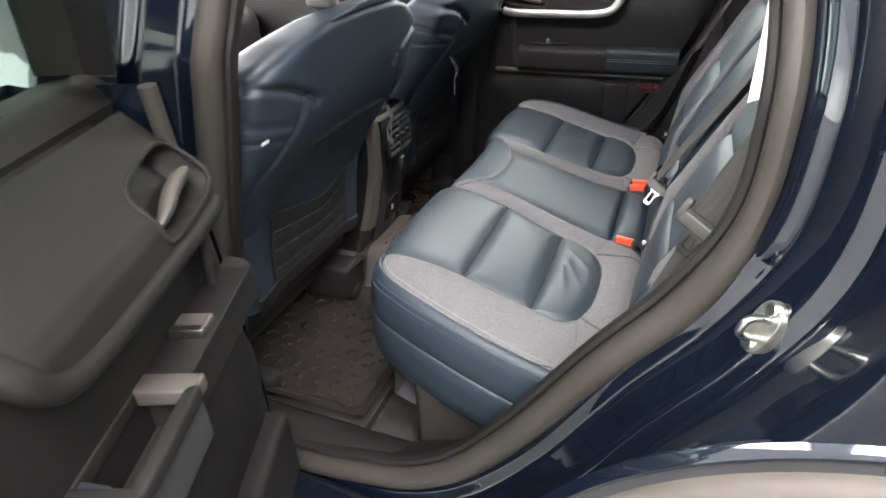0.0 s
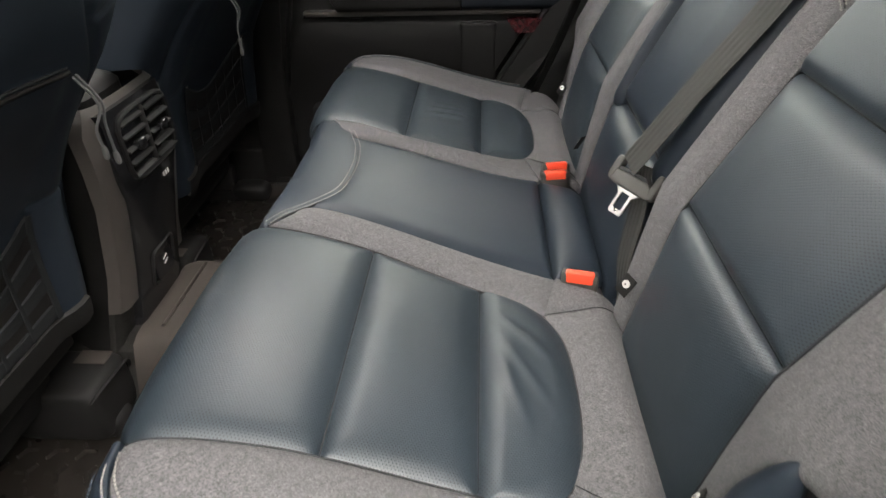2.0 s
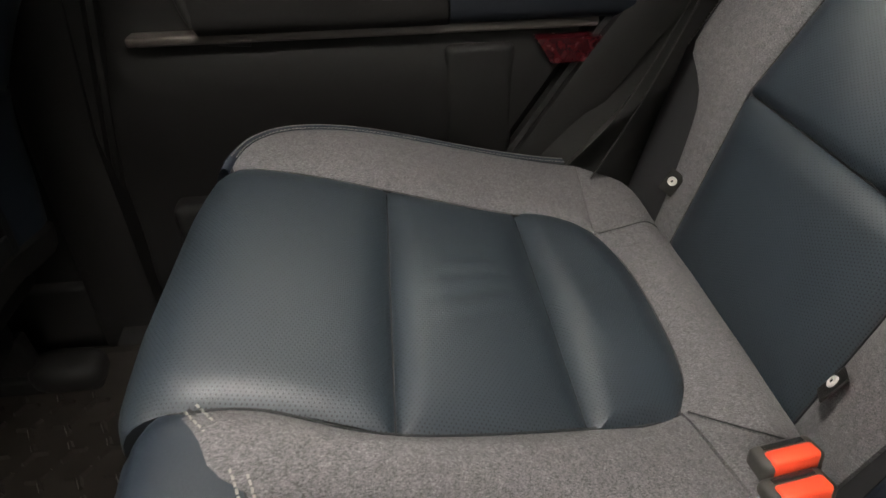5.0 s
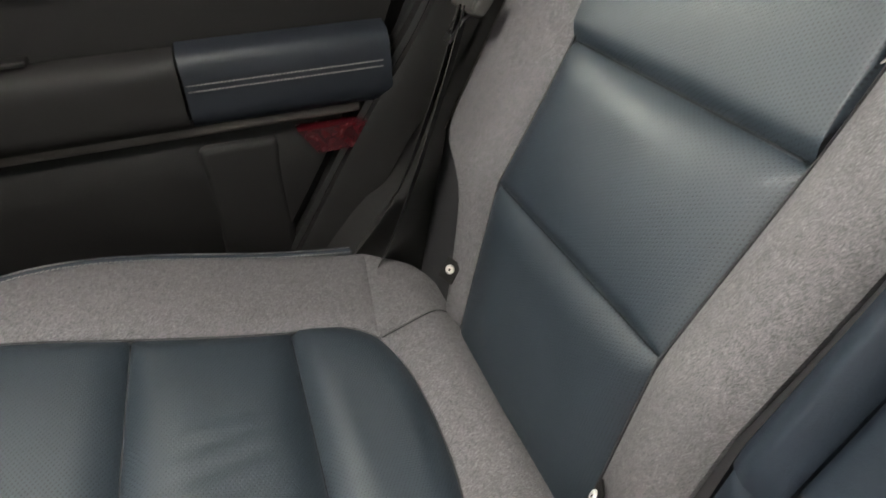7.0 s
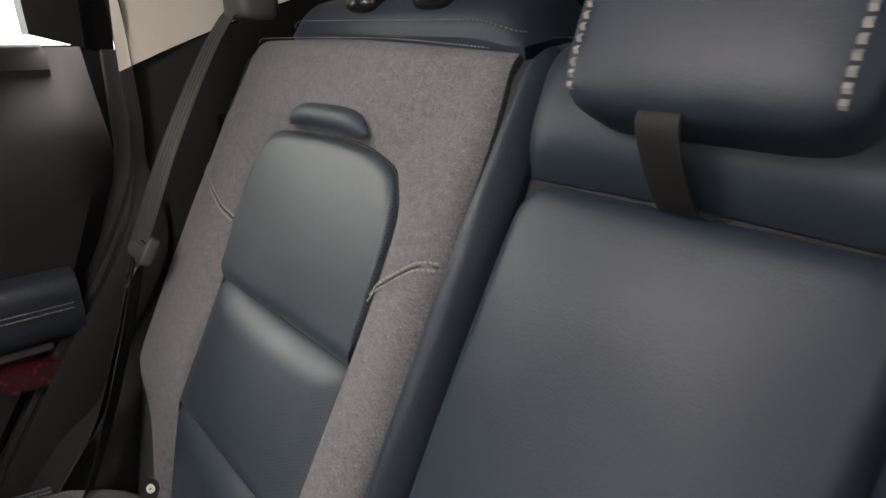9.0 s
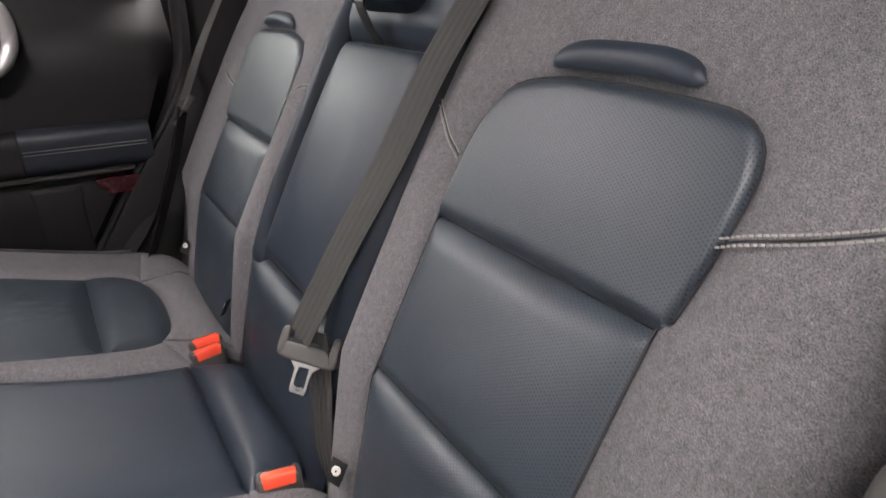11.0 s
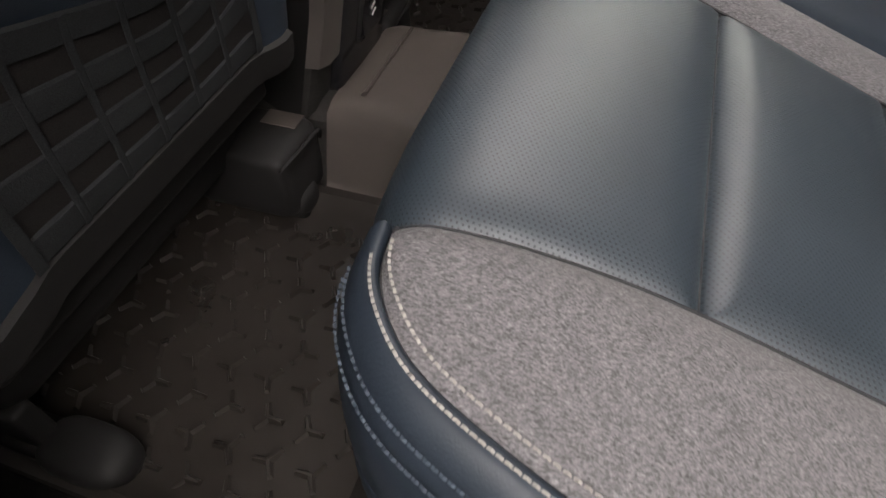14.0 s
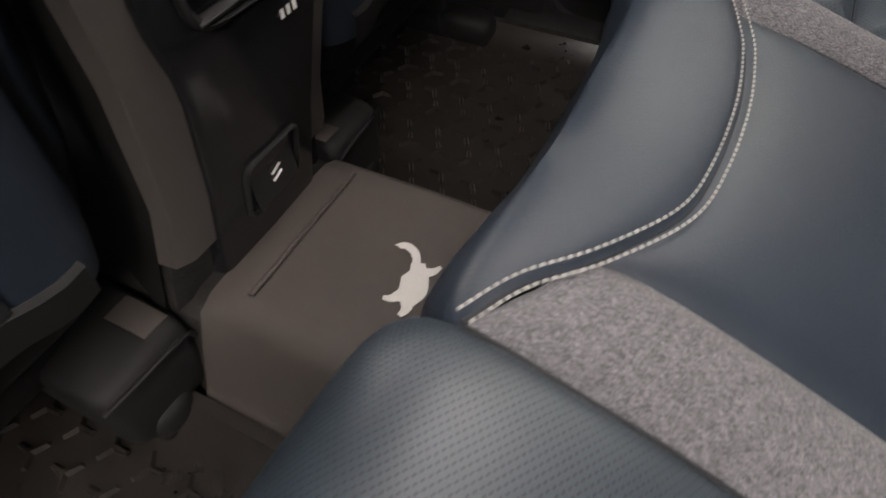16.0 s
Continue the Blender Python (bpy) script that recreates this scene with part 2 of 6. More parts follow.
# rear glass tinted nearly black to keep light off the front seat backs
DARKGLASS = glass_material("light_stop_glass", (0.03, 0.033, 0.033))


# ---- mesh helpers ----
class Geo:
    """Vertices, faces and a surface map in metres."""

    def __init__(self):
        self.v, self.f, self.uv = [], [], []

    def grid(self, p, uv=None, wrap_u=False, wrap_v=False, flip=False):
        p = np.asarray(p, float)
        nu, nv = p.shape[:2]
        base = len(self.v)
        self.v += [tuple(q) for q in p.reshape(-1, 3)]
        if uv is None:
            uv = np.zeros((nu, nv, 2))
        self.uv += [tuple(q) for q in np.asarray(uv, float).reshape(-1, 2)]
        for i in range(nu if wrap_u else nu - 1):
            for j in range(nv if wrap_v else nv - 1):
                a, b = base + i * nv + j, base + ((i + 1) % nu) * nv + j
                c, d = base + ((i + 1) % nu) * nv + (j + 1) % nv, base + i * nv + (j + 1) % nv
                self.f.append((a, d, c, b) if flip else (a, b, c, d))
        return self

    def cap(self, ring, flip=False):
        base = len(self.v)
        self.v += [tuple(q) for q in ring]
        self.uv += [(0, 0)] * len(ring)
        idx = list(range(base, base + len(ring)))
        self.f.append(tuple(reversed(idx)) if flip else tuple(idx))
        return self

    def box(self, x0, x1, y0, y1, z0, z1, r=0.0):
        """A box with chamfered edges."""
        bm = bmesh.new()
        bmesh.ops.create_cube(bm, size=1.0)
        for v in bm.verts:
            v.co = Vector(((x0 + x1) / 2 + v.co.x * (x1 - x0), (y0 + y1) / 2 + v.co.y * (y1 - y0), (z0 + z1) / 2 + v.co.z * (z1 - z0)))
        if r:
            bmesh.ops.bevel(bm, geom=bm.edges[:], offset=r, segments=3, affect="EDGES", profile=0.5)
        return self.add(bm)

    def add(self, bm):
        base = len(self.v)
        bm.verts.index_update()
        self.v += [tuple(v.co) for v in bm.verts]
        self.uv += [(v.co.x, v.co.y) for v in bm.verts]
        self.f += [tuple(base + v.index for v in f.verts) for f in bm.faces]
        bm.free()
        return self

    def move(self, m):
        self.v = [tuple(m @ Vector(q)) for q in self.v]
        return self


def part(name, geo, mat, parent=None, label="", sharp=38):
    me = bpy.data.meshes.new(name)
    me.from_pydata(geo.v, [], geo.f)
    layer = me.uv_layers.new(name="UVMap")
    idx = np.zeros(len(me.loops), dtype=np.int32)
    me.loops.foreach_get("vertex_index", idx)
    layer.data.foreach_set("uv", np.asarray(geo.uv, np.float32)[idx].ravel())
    me.polygons.foreach_set("use_smooth", [True] * len(me.polygons))
    me.materials.append(mat)
    me.update()
    me.set_sharp_from_angle(angle=radians(sharp))
    ob = new(name, me)
    if parent is not None:
        ob.parent = parent
    if label:
        ob["label"] = label
    return ob


def thing(name, label, category, group="", kind=""):
    return tagged(new(name), label, category, group, kind)


def curve(pts, n, closed=False):
    """A smooth line through the points, n points evenly spaced along it."""
    p = np.asarray(pts, float)
    m = len(p)
    out = []
    segs = m if closed else m - 1
    for i in range(segs):
        if closed:
            a, b, c, d = p[(i - 1) % m], p[i], p[(i + 1) % m], p[(i + 2) % m]
        else:
            b, c = p[i], p[i + 1]
            a = p[i - 1] if i else 2 * b - c
            d = p[i + 2] if i + 2 < m else 2 * c - b
        for k in range(16):
            s = k / 16
            out.append(0.5 * (2 * b + (c - a) * s + (2 * a - 5 * b + 4 * c - d) * s * s + (3 * b - a - 3 * c + d) * s ** 3))
    out.append(p[0] if closed else p[-1])
    out = np.array(out)
    ln = np.concatenate(([0], np.cumsum(np.linalg.norm(np.diff(out, axis=0), axis=1))))
    at = np.linspace(0, ln[-1], n + 1)[:-1] if closed else np.linspace(0, ln[-1], n)
    return np.stack([np.interp(at, ln, out[:, k]) for k in range(p.shape[1])], axis=1)


def polyline(pts, n):
    p = np.asarray(pts, float)
    ln = np.concatenate(([0], np.cumsum(np.linalg.norm(np.diff(p, axis=0), axis=1))))
    at = np.linspace(0, ln[-1], n)
    return np.stack([np.interp(at, ln, p[:, k]) for k in range(p.shape[1])], axis=1)


def tube(geo, path, r, k=8, closed=False, squash=1.0):
    path = np.asarray(path, float)
    n = len(path)
    rings, up = [], None
    for i in range(n):
        a = path[(i - 1) % n] if closed or i else path[i]
        b = path[(i + 1) % n] if closed or i < n - 1 else path[i]
        d = Vector(b - a).normalized()
        if up is None:
            up = d.orthogonal().normalized()
        up = (up - d * up.dot(d)).normalized()
        side = d.cross(up)
        rr = r[i] if hasattr(r, "__len__") else r
        rings.append([Vector(path[i]) + up * math.cos(2 * math.pi * j / k) * rr + side * math.sin(2 * math.pi * j / k) * rr * squash for j in range(k)])
    geo.grid(rings, wrap_v=True, wrap_u=closed)
    if not closed:
        geo.cap(rings[0], True)
        geo.cap(rings[-1])
    return geo


def ribbon(geo, path, across, width, thick=0.0014):
    """A strap along a path; across gives its width's direction, one for all or one for each point."""
    path = np.asarray(path, float)
    n = len(path)
    across = np.asarray(across, float)
    if across.ndim == 1:
        across = np.tile(across, (n, 1))
    rings, uv, run = [], [], 0.0
    for i in range(n):
        d = Vector(path[min(i + 1, n - 1)] - path[max(i - 1, 0)]).normalized()
        a = Vector(across[i])
        a = (a - d * a.dot(d)).normalized()
        nn = d.cross(a)
        p = Vector(path[i])
        if i:
            run += float(np.linalg.norm(path[i] - path[i - 1]))
        w, t = width / 2, thick / 2
        ring, ru = [], []
        for s in np.linspace(-1, 1, 11):
            ring.append(p + a * (w * s) + nn * (t * (1 - 0.4 * s ** 6)))
            ru.append((w * s, run))
        for s in np.linspace(1, -1, 11):
            ring.append(p + a * (w * s) - nn * (t * (1 - 0.4 * s ** 6)))
            ru.append((w * s, run))
        rings.append(ring)
        uv.append(ru)
    geo.grid(rings, uv, wrap_v=True)
    geo.cap(rings[0], True)
    geo.cap(rings[-1])
    return geo


def stitches(geo, path, pitch=0.0040, length=0.0034, r=0.00058, up=(0, 0, 1)):
    path = np.asarray(path, float)
    ln = np.concatenate(([0], np.cumsum(np.linalg.norm(np.diff(path, axis=0), axis=1))))
    for s in np.arange(0, ln[-1] - length, pitch):
        a = Vector([np.interp(s, ln, path[:, k]) for k in range(3)])
        b = Vector([np.interp(s + length, ln, path[:, k]) for k in range(3)])
        d = (b - a).normalized()
        sd = d.cross(Vector(up)).normalized() * r * 1.3
        uu = sd.cross(d).normalized() * r * 1.4
        base = len(geo.v)
        mid = (a + b) / 2 + uu
        geo.v += [tuple(q) for q in (a - sd, a + sd, mid + sd, mid - sd, b + sd, b - sd)]
        geo.uv += [(0, 0)] * 6
        geo.f += [(base, base + 1, base + 2, base + 3), (base + 3, base + 2, base + 4, base + 5)]
    return geo


def panel(name, a, b, surf, mat, parent, n=28, m=14, seams=(1, 1, 1, 1), dip=0.006, soft=0.012, crown=0.004, depth=0.03, label="", extra=None, smooth=True):
    """A padded cover piece between the lines a and b of a surface; seams: at a, at b, at the start and at the end."""
    mk = curve if smooth else polyline
    # points crowd towards the seams
    ease = (lambda k: (lambda q: 0.3 * q + 0.7 * (0.5 - 0.5 * np.cos(math.pi * q)))(np.linspace(0, 1, k)))
    fu, fv = ease(n), ease(m)
    A, B = mk(a, 6 * n), mk(b, 6 * n)
    at = np.linspace(0, 1, 6 * n)
    A, B = (np.stack([np.interp(fu, at, c[:, k]) for k in (0, 1)], 1) for c in (A, B))
    dom = A[:, None, :] * (1 - fv)[None, :, None] + B[:, None, :] * fv[None, :, None]
    la = np.linalg.norm(B - A, axis=1)
    lu = 0.5 * (np.sum(np.linalg.norm(np.diff(A, axis=0), axis=1)) + np.sum(np.linalg.norm(np.diff(B, axis=0), axis=1)))
    pts = np.zeros((n, m, 3))
    for i in range(n):
        for j in range(m):
            u, v = fu[i], fv[j]
            ds = (v * la[i], (1 - v) * la[i], u * lu, (1 - u) * lu)
            h = crown * min(1, 16 * u * (1 - u) * v * (1 - v) * 1.3)
            low = 0.0
            for k in range(4):
                w, sf = seams[k] if isinstance(seams[k], tuple) else (seams[k], soft)
                if w:
                    if isinstance(seams[k], tuple):
                        r = max(0.0, 1 - ds[k] / (1.2 * sf))
                        low = max(low, w * (0.62 * (1 - math.sqrt(1 - r * r)) + 0.5 * r ** 1.6))
                    else:
                        low = max(low, w * (0.7 * math.exp(-(ds[k] / sf) ** 2) + 0.45 * math.exp(-ds[k] / (0.22 * sf))))
            h -= dip * low
            if extra:
                h += extra(*dom[i, j])
            pts[i, j] = surf(dom[i, j, 0], dom[i, j, 1], h)
    g = Geo().grid(pts, dom)
    ring = [(i, 0) for i in range(n)] + [(n - 1, j) for j in range(1, m)] + [(i, m - 1) for i in range(n - 2, -1, -1)] + [(0, j) for j in range(m - 2, 0, -1)]
    top = [pts[i, j] for i, j in ring]
    low = [surf(dom[i, j, 0], dom[i, j, 1], -depth) for i, j in ring]
    g.grid([top, low], wrap_v=True)
    # orient so that the outside faces up from the surface
    p0, pu, pv, ph = (np.array(surf(dom[n // 2, m // 2, 0], dom[n // 2, m // 2, 1], h)) for h in (0, 0, 0, 0.01))
    q = pts[n // 2, m // 2]
    nn = np.cross(pts[n // 2 + 1, m // 2] - q, pts[n // 2, m // 2 + 1] - q)
    if np.dot(nn, ph - p0) < 0:
        g.f = [tuple(reversed(f)) for f in g.f]
    return part(name, g, mat, parent, label, sharp=60)


def seam_thread(geo, line, surf, n, off=0.0, h=0.0008, pitch=0.0044, smooth=True):
    """Stitches along a line of a surface, set off to one side of it."""
    L = (curve if smooth else polyline)(line, n)
    d = np.gradient(L, axis=0)
    d /= np.linalg.norm(d, axis=1)[:, None] + 1e-9
    L = L + np.stack([-d[:, 1], d[:, 0]], axis=1) * off
    pts = np.array([surf(q[0], q[1], h) for q in L])
    up = np.array(surf(L[n // 2, 0], L[n // 2, 1], 0.01)) - np.array(surf(L[n // 2, 0], L[n // 2, 1], 0.0))
    return stitches(geo, pts, pitch, up=tuple(up / np.linalg.norm(up)))


def rbox(cx, cy, cz, sx, sy, sz, e=4.0, n=24, m=14):
    """A cushion-like rounded block."""
    g = Geo()
    P = np.zeros((n, m, 3))

    def sp(c, p):
        return math.copysign(abs(c) ** p, c)
    for i in range(n):
        for j in range(m):
            th, ph = 2 * math.pi * i / n, -math.pi / 2 + math.pi * j / (m - 1)
            k = 2 / e
            P[i, j] = (cx + sx / 2 * sp(math.cos(ph), k) * sp(math.cos(th), k), cy + sy / 2 * sp(math.cos(ph), k) * sp(math.sin(th), k), cz + sz / 2 * sp(math.sin(ph), k))
    return g.grid(P, wrap_u=True)


# ---- the hall round the car ----
def slab(name, x0, x1, y0, y1, z0, z1, mat, label, cat, r=0.0):
    return tagged(part(name, Geo().box(x0, x1, y0, y1, z0, z1, r), mat), label, cat, kind="structure")


slab("floor", -7, 7, -7, 7, -0.1, 0.0, FLOORM, "dark grey hall floor", "floor")
slab("ceiling", -7, 7, -7, 7, 3.5, 3.6, CEILM, "plain white hall ceiling with lamp panels", "ceiling")
slab("wall_north", -7, 7, 7, 7.15, 0, 3.5, WALLW, "plain white painted hall wall", "wall")
slab("wall_south", -7, 7, -7.15, -7, 0, 3.5, WALLW, "plain white painted hall wall", "wall")
slab("wall_east", 7, 7.15, -7, 7, 0, 3.5, WALLW, "plain white painted hall wall", "wall")
slab("wall_west", -7.15, -7, -7, 7, 0, 3.5, WALLW, "plain white painted hall wall", "wall")
for lx in (-5.0, -2.0, 1.0):
    for ly, watts, wide in LAMP_ROWS:
        lt = thing("ceiling_light", "white rectangular ceiling lamp panel, lit", "ceiling light", "ceiling lights")
        part("frame", Geo().box(lx - 1.25, lx + 1.25, ly - wide / 2 - 0.05, ly + wide / 2 + 0.05, 3.44, 3.5, 0.008), SATIN, lt)
        part("diffuser", Geo().box(lx - 1.2, lx + 1.2, ly - wide / 2, ly + wide / 2, 3.425, 3.443, 0.004), PANELM, lt, "glowing white diffuser")


# ---- the car's shell ----
# door opening on the near side: x, z of the seal's middle
OPEN = [(0.125, 1.30), (0.137, 1.19), (0.13, 1.06), (0.074, 0.94), (-0.012, 0.82), (-0.13, 0.64), (-0.235, 0.515), (-0.33, 0.452), (-0.43, 0.426), (-0.57, 0.406),
        (-0.655, 0.424), (-0.702, 0.497), (-0.710, 0.575), (-0.680, 0.72), (-0.652, 0.86), (-0.622, 1.0), (-0.594, 1.12), (-0.573, 1.21), (-0.553, 1.30), (-0.51, 1.45), (-0.42, 1.555), (-0.2, 1.58), (0.0, 1.565), (0.09, 1.46)]
LOOP = curve(OPEN, 150, closed=True)
NRM = np.roll(LOOP, -1, 0) - np.roll(LOOP, 1, 0)
NRM = np.stack([-NRM[:, 1], NRM[:, 0]], 1)
NRM /= np.linalg.norm(NRM, axis=1)[:, None]
if np.dot(NRM[0], LOOP[0] - LOOP.mean(0)) < 0:
    NRM = -NRM


def lean(z):
    return 0.3 * max(0.0, z - 1.2)


SLIM = np.clip((LOOP[:, 1] - 0.95) / 0.13, 0, 1) * np.clip((LOOP[:, 0] + 0.3) / 0.2, 0, 1)
SLIM = SLIM * SLIM * (3 - 2 * SLIM)       # where the opening's rear edge is narrower


def loop_sweep(profile, side=-1, scale=1.0, shift=0.0, most=1.0):
    """A strip that runs round the door opening; profile: how far out of the opening, and y."""
    rows = []
    for d, y in profile:
        q = LOOP + NRM * (d * (1 - SLIM) + (min(d, most) * scale + shift) * SLIM)[:, None]
        rows.append([(x, side * (abs(y) - lean(z)), z) for x, z in q])
    return Geo().grid(rows, wrap_v=True, flip=side > 0)


def bulb(c, y, rw, ry, k=14):
    return [(c + rw * math.cos(a), y - ry * math.sin(a)) for a in np.linspace(0, 2 * math.pi, k)]


# the jamb's steps: how far out of the opening high up, low down, and y
def filleted(corners, radii, n=6):
    """The corners of a profile, rounded."""
    out = [corners[0]]
    for k in range(1, len(corners) - 1):
        a, b, c = (np.array(corners[k + q]) for q in (-1, 0, 1))
        p = b + (a - b) * min(0.45, radii[k - 1] / np.linalg.norm((a - b)[1:]))
        q = b + (c - b) * min(0.45, radii[k - 1] / np.linalg.norm((c - b)[1:]))
        out += [tuple(p * (1 - u) ** 2 + 2 * b * u * (1 - u) + q * u * u) for u in np.linspace(0, 1, n)]
    return out + [corners[-1]]


JAMB = filleted([(-0.004, 0.004, 0.682), (0.002, 0.022, 0.704), (0.0085, 0.0275, 0.7105), (0.034, 0.047, 0.716), (0.050, 0.070, 0.752), (0.056, 0.080, 0.766), (0.081, 0.101, 0.773), (0.088, 0.108, 0.86), (0.092, 0.112, 0.879), (0.104, 0.122, 0.88)],
                [0.004, 0.003, 0.006, 0.005, 0.006, 0.006, 0.012, 0.004])


def jamb_row(top, low):
    k = np.clip((LOOP[:, 1] - 0.6) / 0.4, 0, 1)
    return LOOP + NRM * (low + (top - low) * k * k * (3 - 2 * k))[:, None]


def jamb_sweep(side):
    rows = [[(x, side * (y - lean(z)), z) for x, z in jamb_row(top, low)] for top, low, y in JAMB]
    return Geo().grid(rows, wrap_v=True, flip=side > 0)


TRIM = [(-0.010, -0.688), (-0.02, -0.682), (-0.026, -0.674), (-0.024, -0.664), (-0.012, -0.658), (0.03, -0.652)]
for side, nm in ((-1, "near"), (1, "far")):
    body = thing("car_body_side", "glossy dark navy painted car body side with door opening", "car body", kind="structure")
    # far jamb coloured black, not navy, so the shut door's gap looks dark
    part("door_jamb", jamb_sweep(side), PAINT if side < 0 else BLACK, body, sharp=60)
    # outer skin from the jamb to the ends of the side
    rows = []
    q = jamb_row(0.104, 0.122)
    c = np.array([-0.25, 0.95])
    for k in range(8):
        s = k / 7
        ring = []
        for (x, z) in q:
            d = np.array([x, z]) - c
            far = c + d * min((1.35 if d[0] > 0 else 0.75) / max(abs(d[0]), 1e-4), (0.68 if d[1] > 0 else 0.66) / max(abs(d[1]), 1e-4))
            p = np.array([x, z]) * (1 - s) + far * s
            bulge = 0.004 * math.sin(math.pi * s)
            ring.append((p[0], side * (0.88 + bulge - lean(p[1]) - (0.0 if p[1] > 0.55 else 0.25 * (0.55 - p[1]))), p[1]))
        rows.append(ring)
    part("outer_skin", Geo().grid(rows, wrap_v=True, flip=side > 0), PAINT, body)
    sl = part("door_seal", loop_sweep(bulb(0.0, -0.698, 0.023, 0.022), side, 0.6, -0.0105), RUBBER)
    tagged(sl, "thick grey-black rubber seal round the door opening", "door seal", kind="structure")
    lip = part("seal_lip", loop_sweep(bulb(-0.027, -0.684, 0.008, 0.012, 9), side), BLACK)
    tagged(lip, "thin black inner lip of the door seal", "seal lip", kind="structure")
    tr = part("opening_trim", loop_sweep(TRIM, side, 1.0, -0.008, -0.020), BLACK)
    tagged(tr, "black plastic trim lining the door opening and sill", "trim", kind="structure")

# wheel arch on the near side
arch = thing("wheel_arch", "rounded navy wheel arch edge with grey liner", "wheel arch", kind="structure")
ac, ar = (0.36, 0.472), 0.487
ang = np.linspace(radians(188), radians(-8), 60)
rows = []
for r, y in ((ar + 0.012, -0.8795), (ar + 0.007, -0.885), (ar + 0.002, -0.889), (ar - 0.002, -0.889), (ar - 0.005, -0.883), (ar - 0.003, -0.86)):
    rows.append([(ac[0] + r * math.cos(a), y, ac[1] + r * math.sin(a)) for a in ang])
part("arch_lip", Geo().grid(rows, flip=True), PAINT, arch)
rows = []
for r, y in ((ar - 0.017, -0.882), (ar - 0.018, -0.895), (ar - 0.022, -0.902), (ar - 0.04, -0.912), (ar - 0.065, -0.914), (ar - 0.072, -0.9), (ar - 0.072, -0.6)):
    rows.append([(ac[0] + r * math.cos(a), y, ac[1] + r * math.sin(a)) for a in ang])
# black strip on the skin paints in the shade of a gap
rows2 = [[(ac[0] + r * math.cos(a), y, ac[1] + r * math.sin(a)) for a in ang] for r, y in ((ar - 0.003, -0.887), (ar - 0.02, -0.887))]
part("arch_gap_shade", Geo().grid(rows2, flip=True), FOAM, arch, "black strip painting the shaded gap behind the cladding")
part("arch_cladding", Geo().grid(rows, flip=True), TAUPE, arch, "warm grey grained plastic cladding")
wheel = thing("car_wheel", "black rubber car tyre on a dark rim", "wheel")
g = Geo()
rows = []
for r, y in ((0.2, -0.8), (0.24, -0.86), (0.33, -0.872), (0.352, -0.85), (0.355, -0.75), (0.352, -0.67), (0.33, -0.65), (0.2, -0.66)):
    rows.append([(ac[0] + r * math.cos(a), y, 0.356 + r * math.sin(a)) for a in np.linspace(0, 2 * math.pi, 48, endpoint=False)])
part("tyre", g.grid(rows, wrap_v=True), MATRUB, wheel)
g = Geo()
rows = []
for r, y in ((0.02, -0.83), (0.1, -0.82), (0.17, -0.8), (0.2, -0.82), (0.22, -0.84)):
    rows.append([(ac[0] + r * math.cos(a), y, 0.356 + r * math.sin(a)) for a in np.linspace(0, 2 * math.pi, 48, endpoint=False)])
part("rim", g.grid(rows, wrap_v=True), GLOSS, wheel)

# striker on the jamb
st = thing("door_striker", "zinc-plated steel door striker loop on an oval plate", "door striker")
zn = Vector((-0.76, -0.54, 0.36)).normalized()
yl = (Vector((0.12, 0.0, 1.0)) - zn * zn.dot(Vector((0.12, 0.0, 1.0)))).normalized()
xl = yl.cross(zn)
SM = Matrix(((xl.x, yl.x, zn.x, 0.1485), (xl.y, yl.y, zn.y, -0.7595), (xl.z, yl.z, zn.z, 0.9715), (0, 0, 0, 1)))
g = Geo()
rows = []
for s, z in ((1.0, -0.012), (1.0, 0.003), (0.93, 0.005), (0.55, 0.005), (0.0, 0.005)):
    rows.append([(0.0175 * s * math.copysign(abs(math.cos(a)) ** 0.8, math.cos(a)), 0.032 * s * math.copysign(abs(math.sin(a)) ** 0.8, math.sin(a)), z) for a in np.linspace(0, 2 * math.pi, 32, endpoint=False)])
part("plate", g.grid(rows, wrap_v=True, flip=True).move(SM), ZINC, st)
for sy in (-0.022, 0.022):
    g = Geo()
    rows = [[(r * math.cos(a), sy + r * math.sin(a), z) for a in np.linspace(0, 2 * math.pi, 12, endpoint=False)] for r, z in ((0.008, 0.004), (0.0085, 0.007), (0.006, 0.009), (0.0, 0.0085))]
    part("bolt", g.grid(rows, wrap_v=True, flip=True).move(SM), CHROME, st)
loopp = curve([(0.004, -0.012, 0.004), (0.004, -0.012, 0.022), (0.004, -0.007, 0.033), (0.004, 0.007, 0.033), (0.004, 0.012, 0.022), (0.004, 0.012, 0.004)], 30)
part("loop", tube(Geo(), loopp, 0.0045, 10).move(SM), CHROME, st, "bright worn steel loop")
# raised pad on the jamb above the striker
sel = [i for i in range(len(LOOP)) if LOOP[i, 0] > 0.05 and 1.01 < LOOP[i, 1] < 1.34]
sel.sort(key=lambda i: -LOOP[i, 1])
rows = []
for d, y in ((0.009, -0.706), (0.0095, -0.713), (0.0115, -0.7155), (0.030, -0.7205), (0.0325, -0.7195), (0.033, -0.711)):
    rows.append([(LOOP[i, 0] + NRM[i, 0] * d, y + lean(LOOP[i, 1]) + (0.012 if i in (sel[0], sel[-1]) else 0.0), LOOP[i, 1] + NRM[i, 1] * d) for i in sel])
tagged(part("jamb_pad", Geo().grid(rows), PAINT, sharp=60), "raised navy painted pad on the door jamb", "jamb pad", kind="structure")

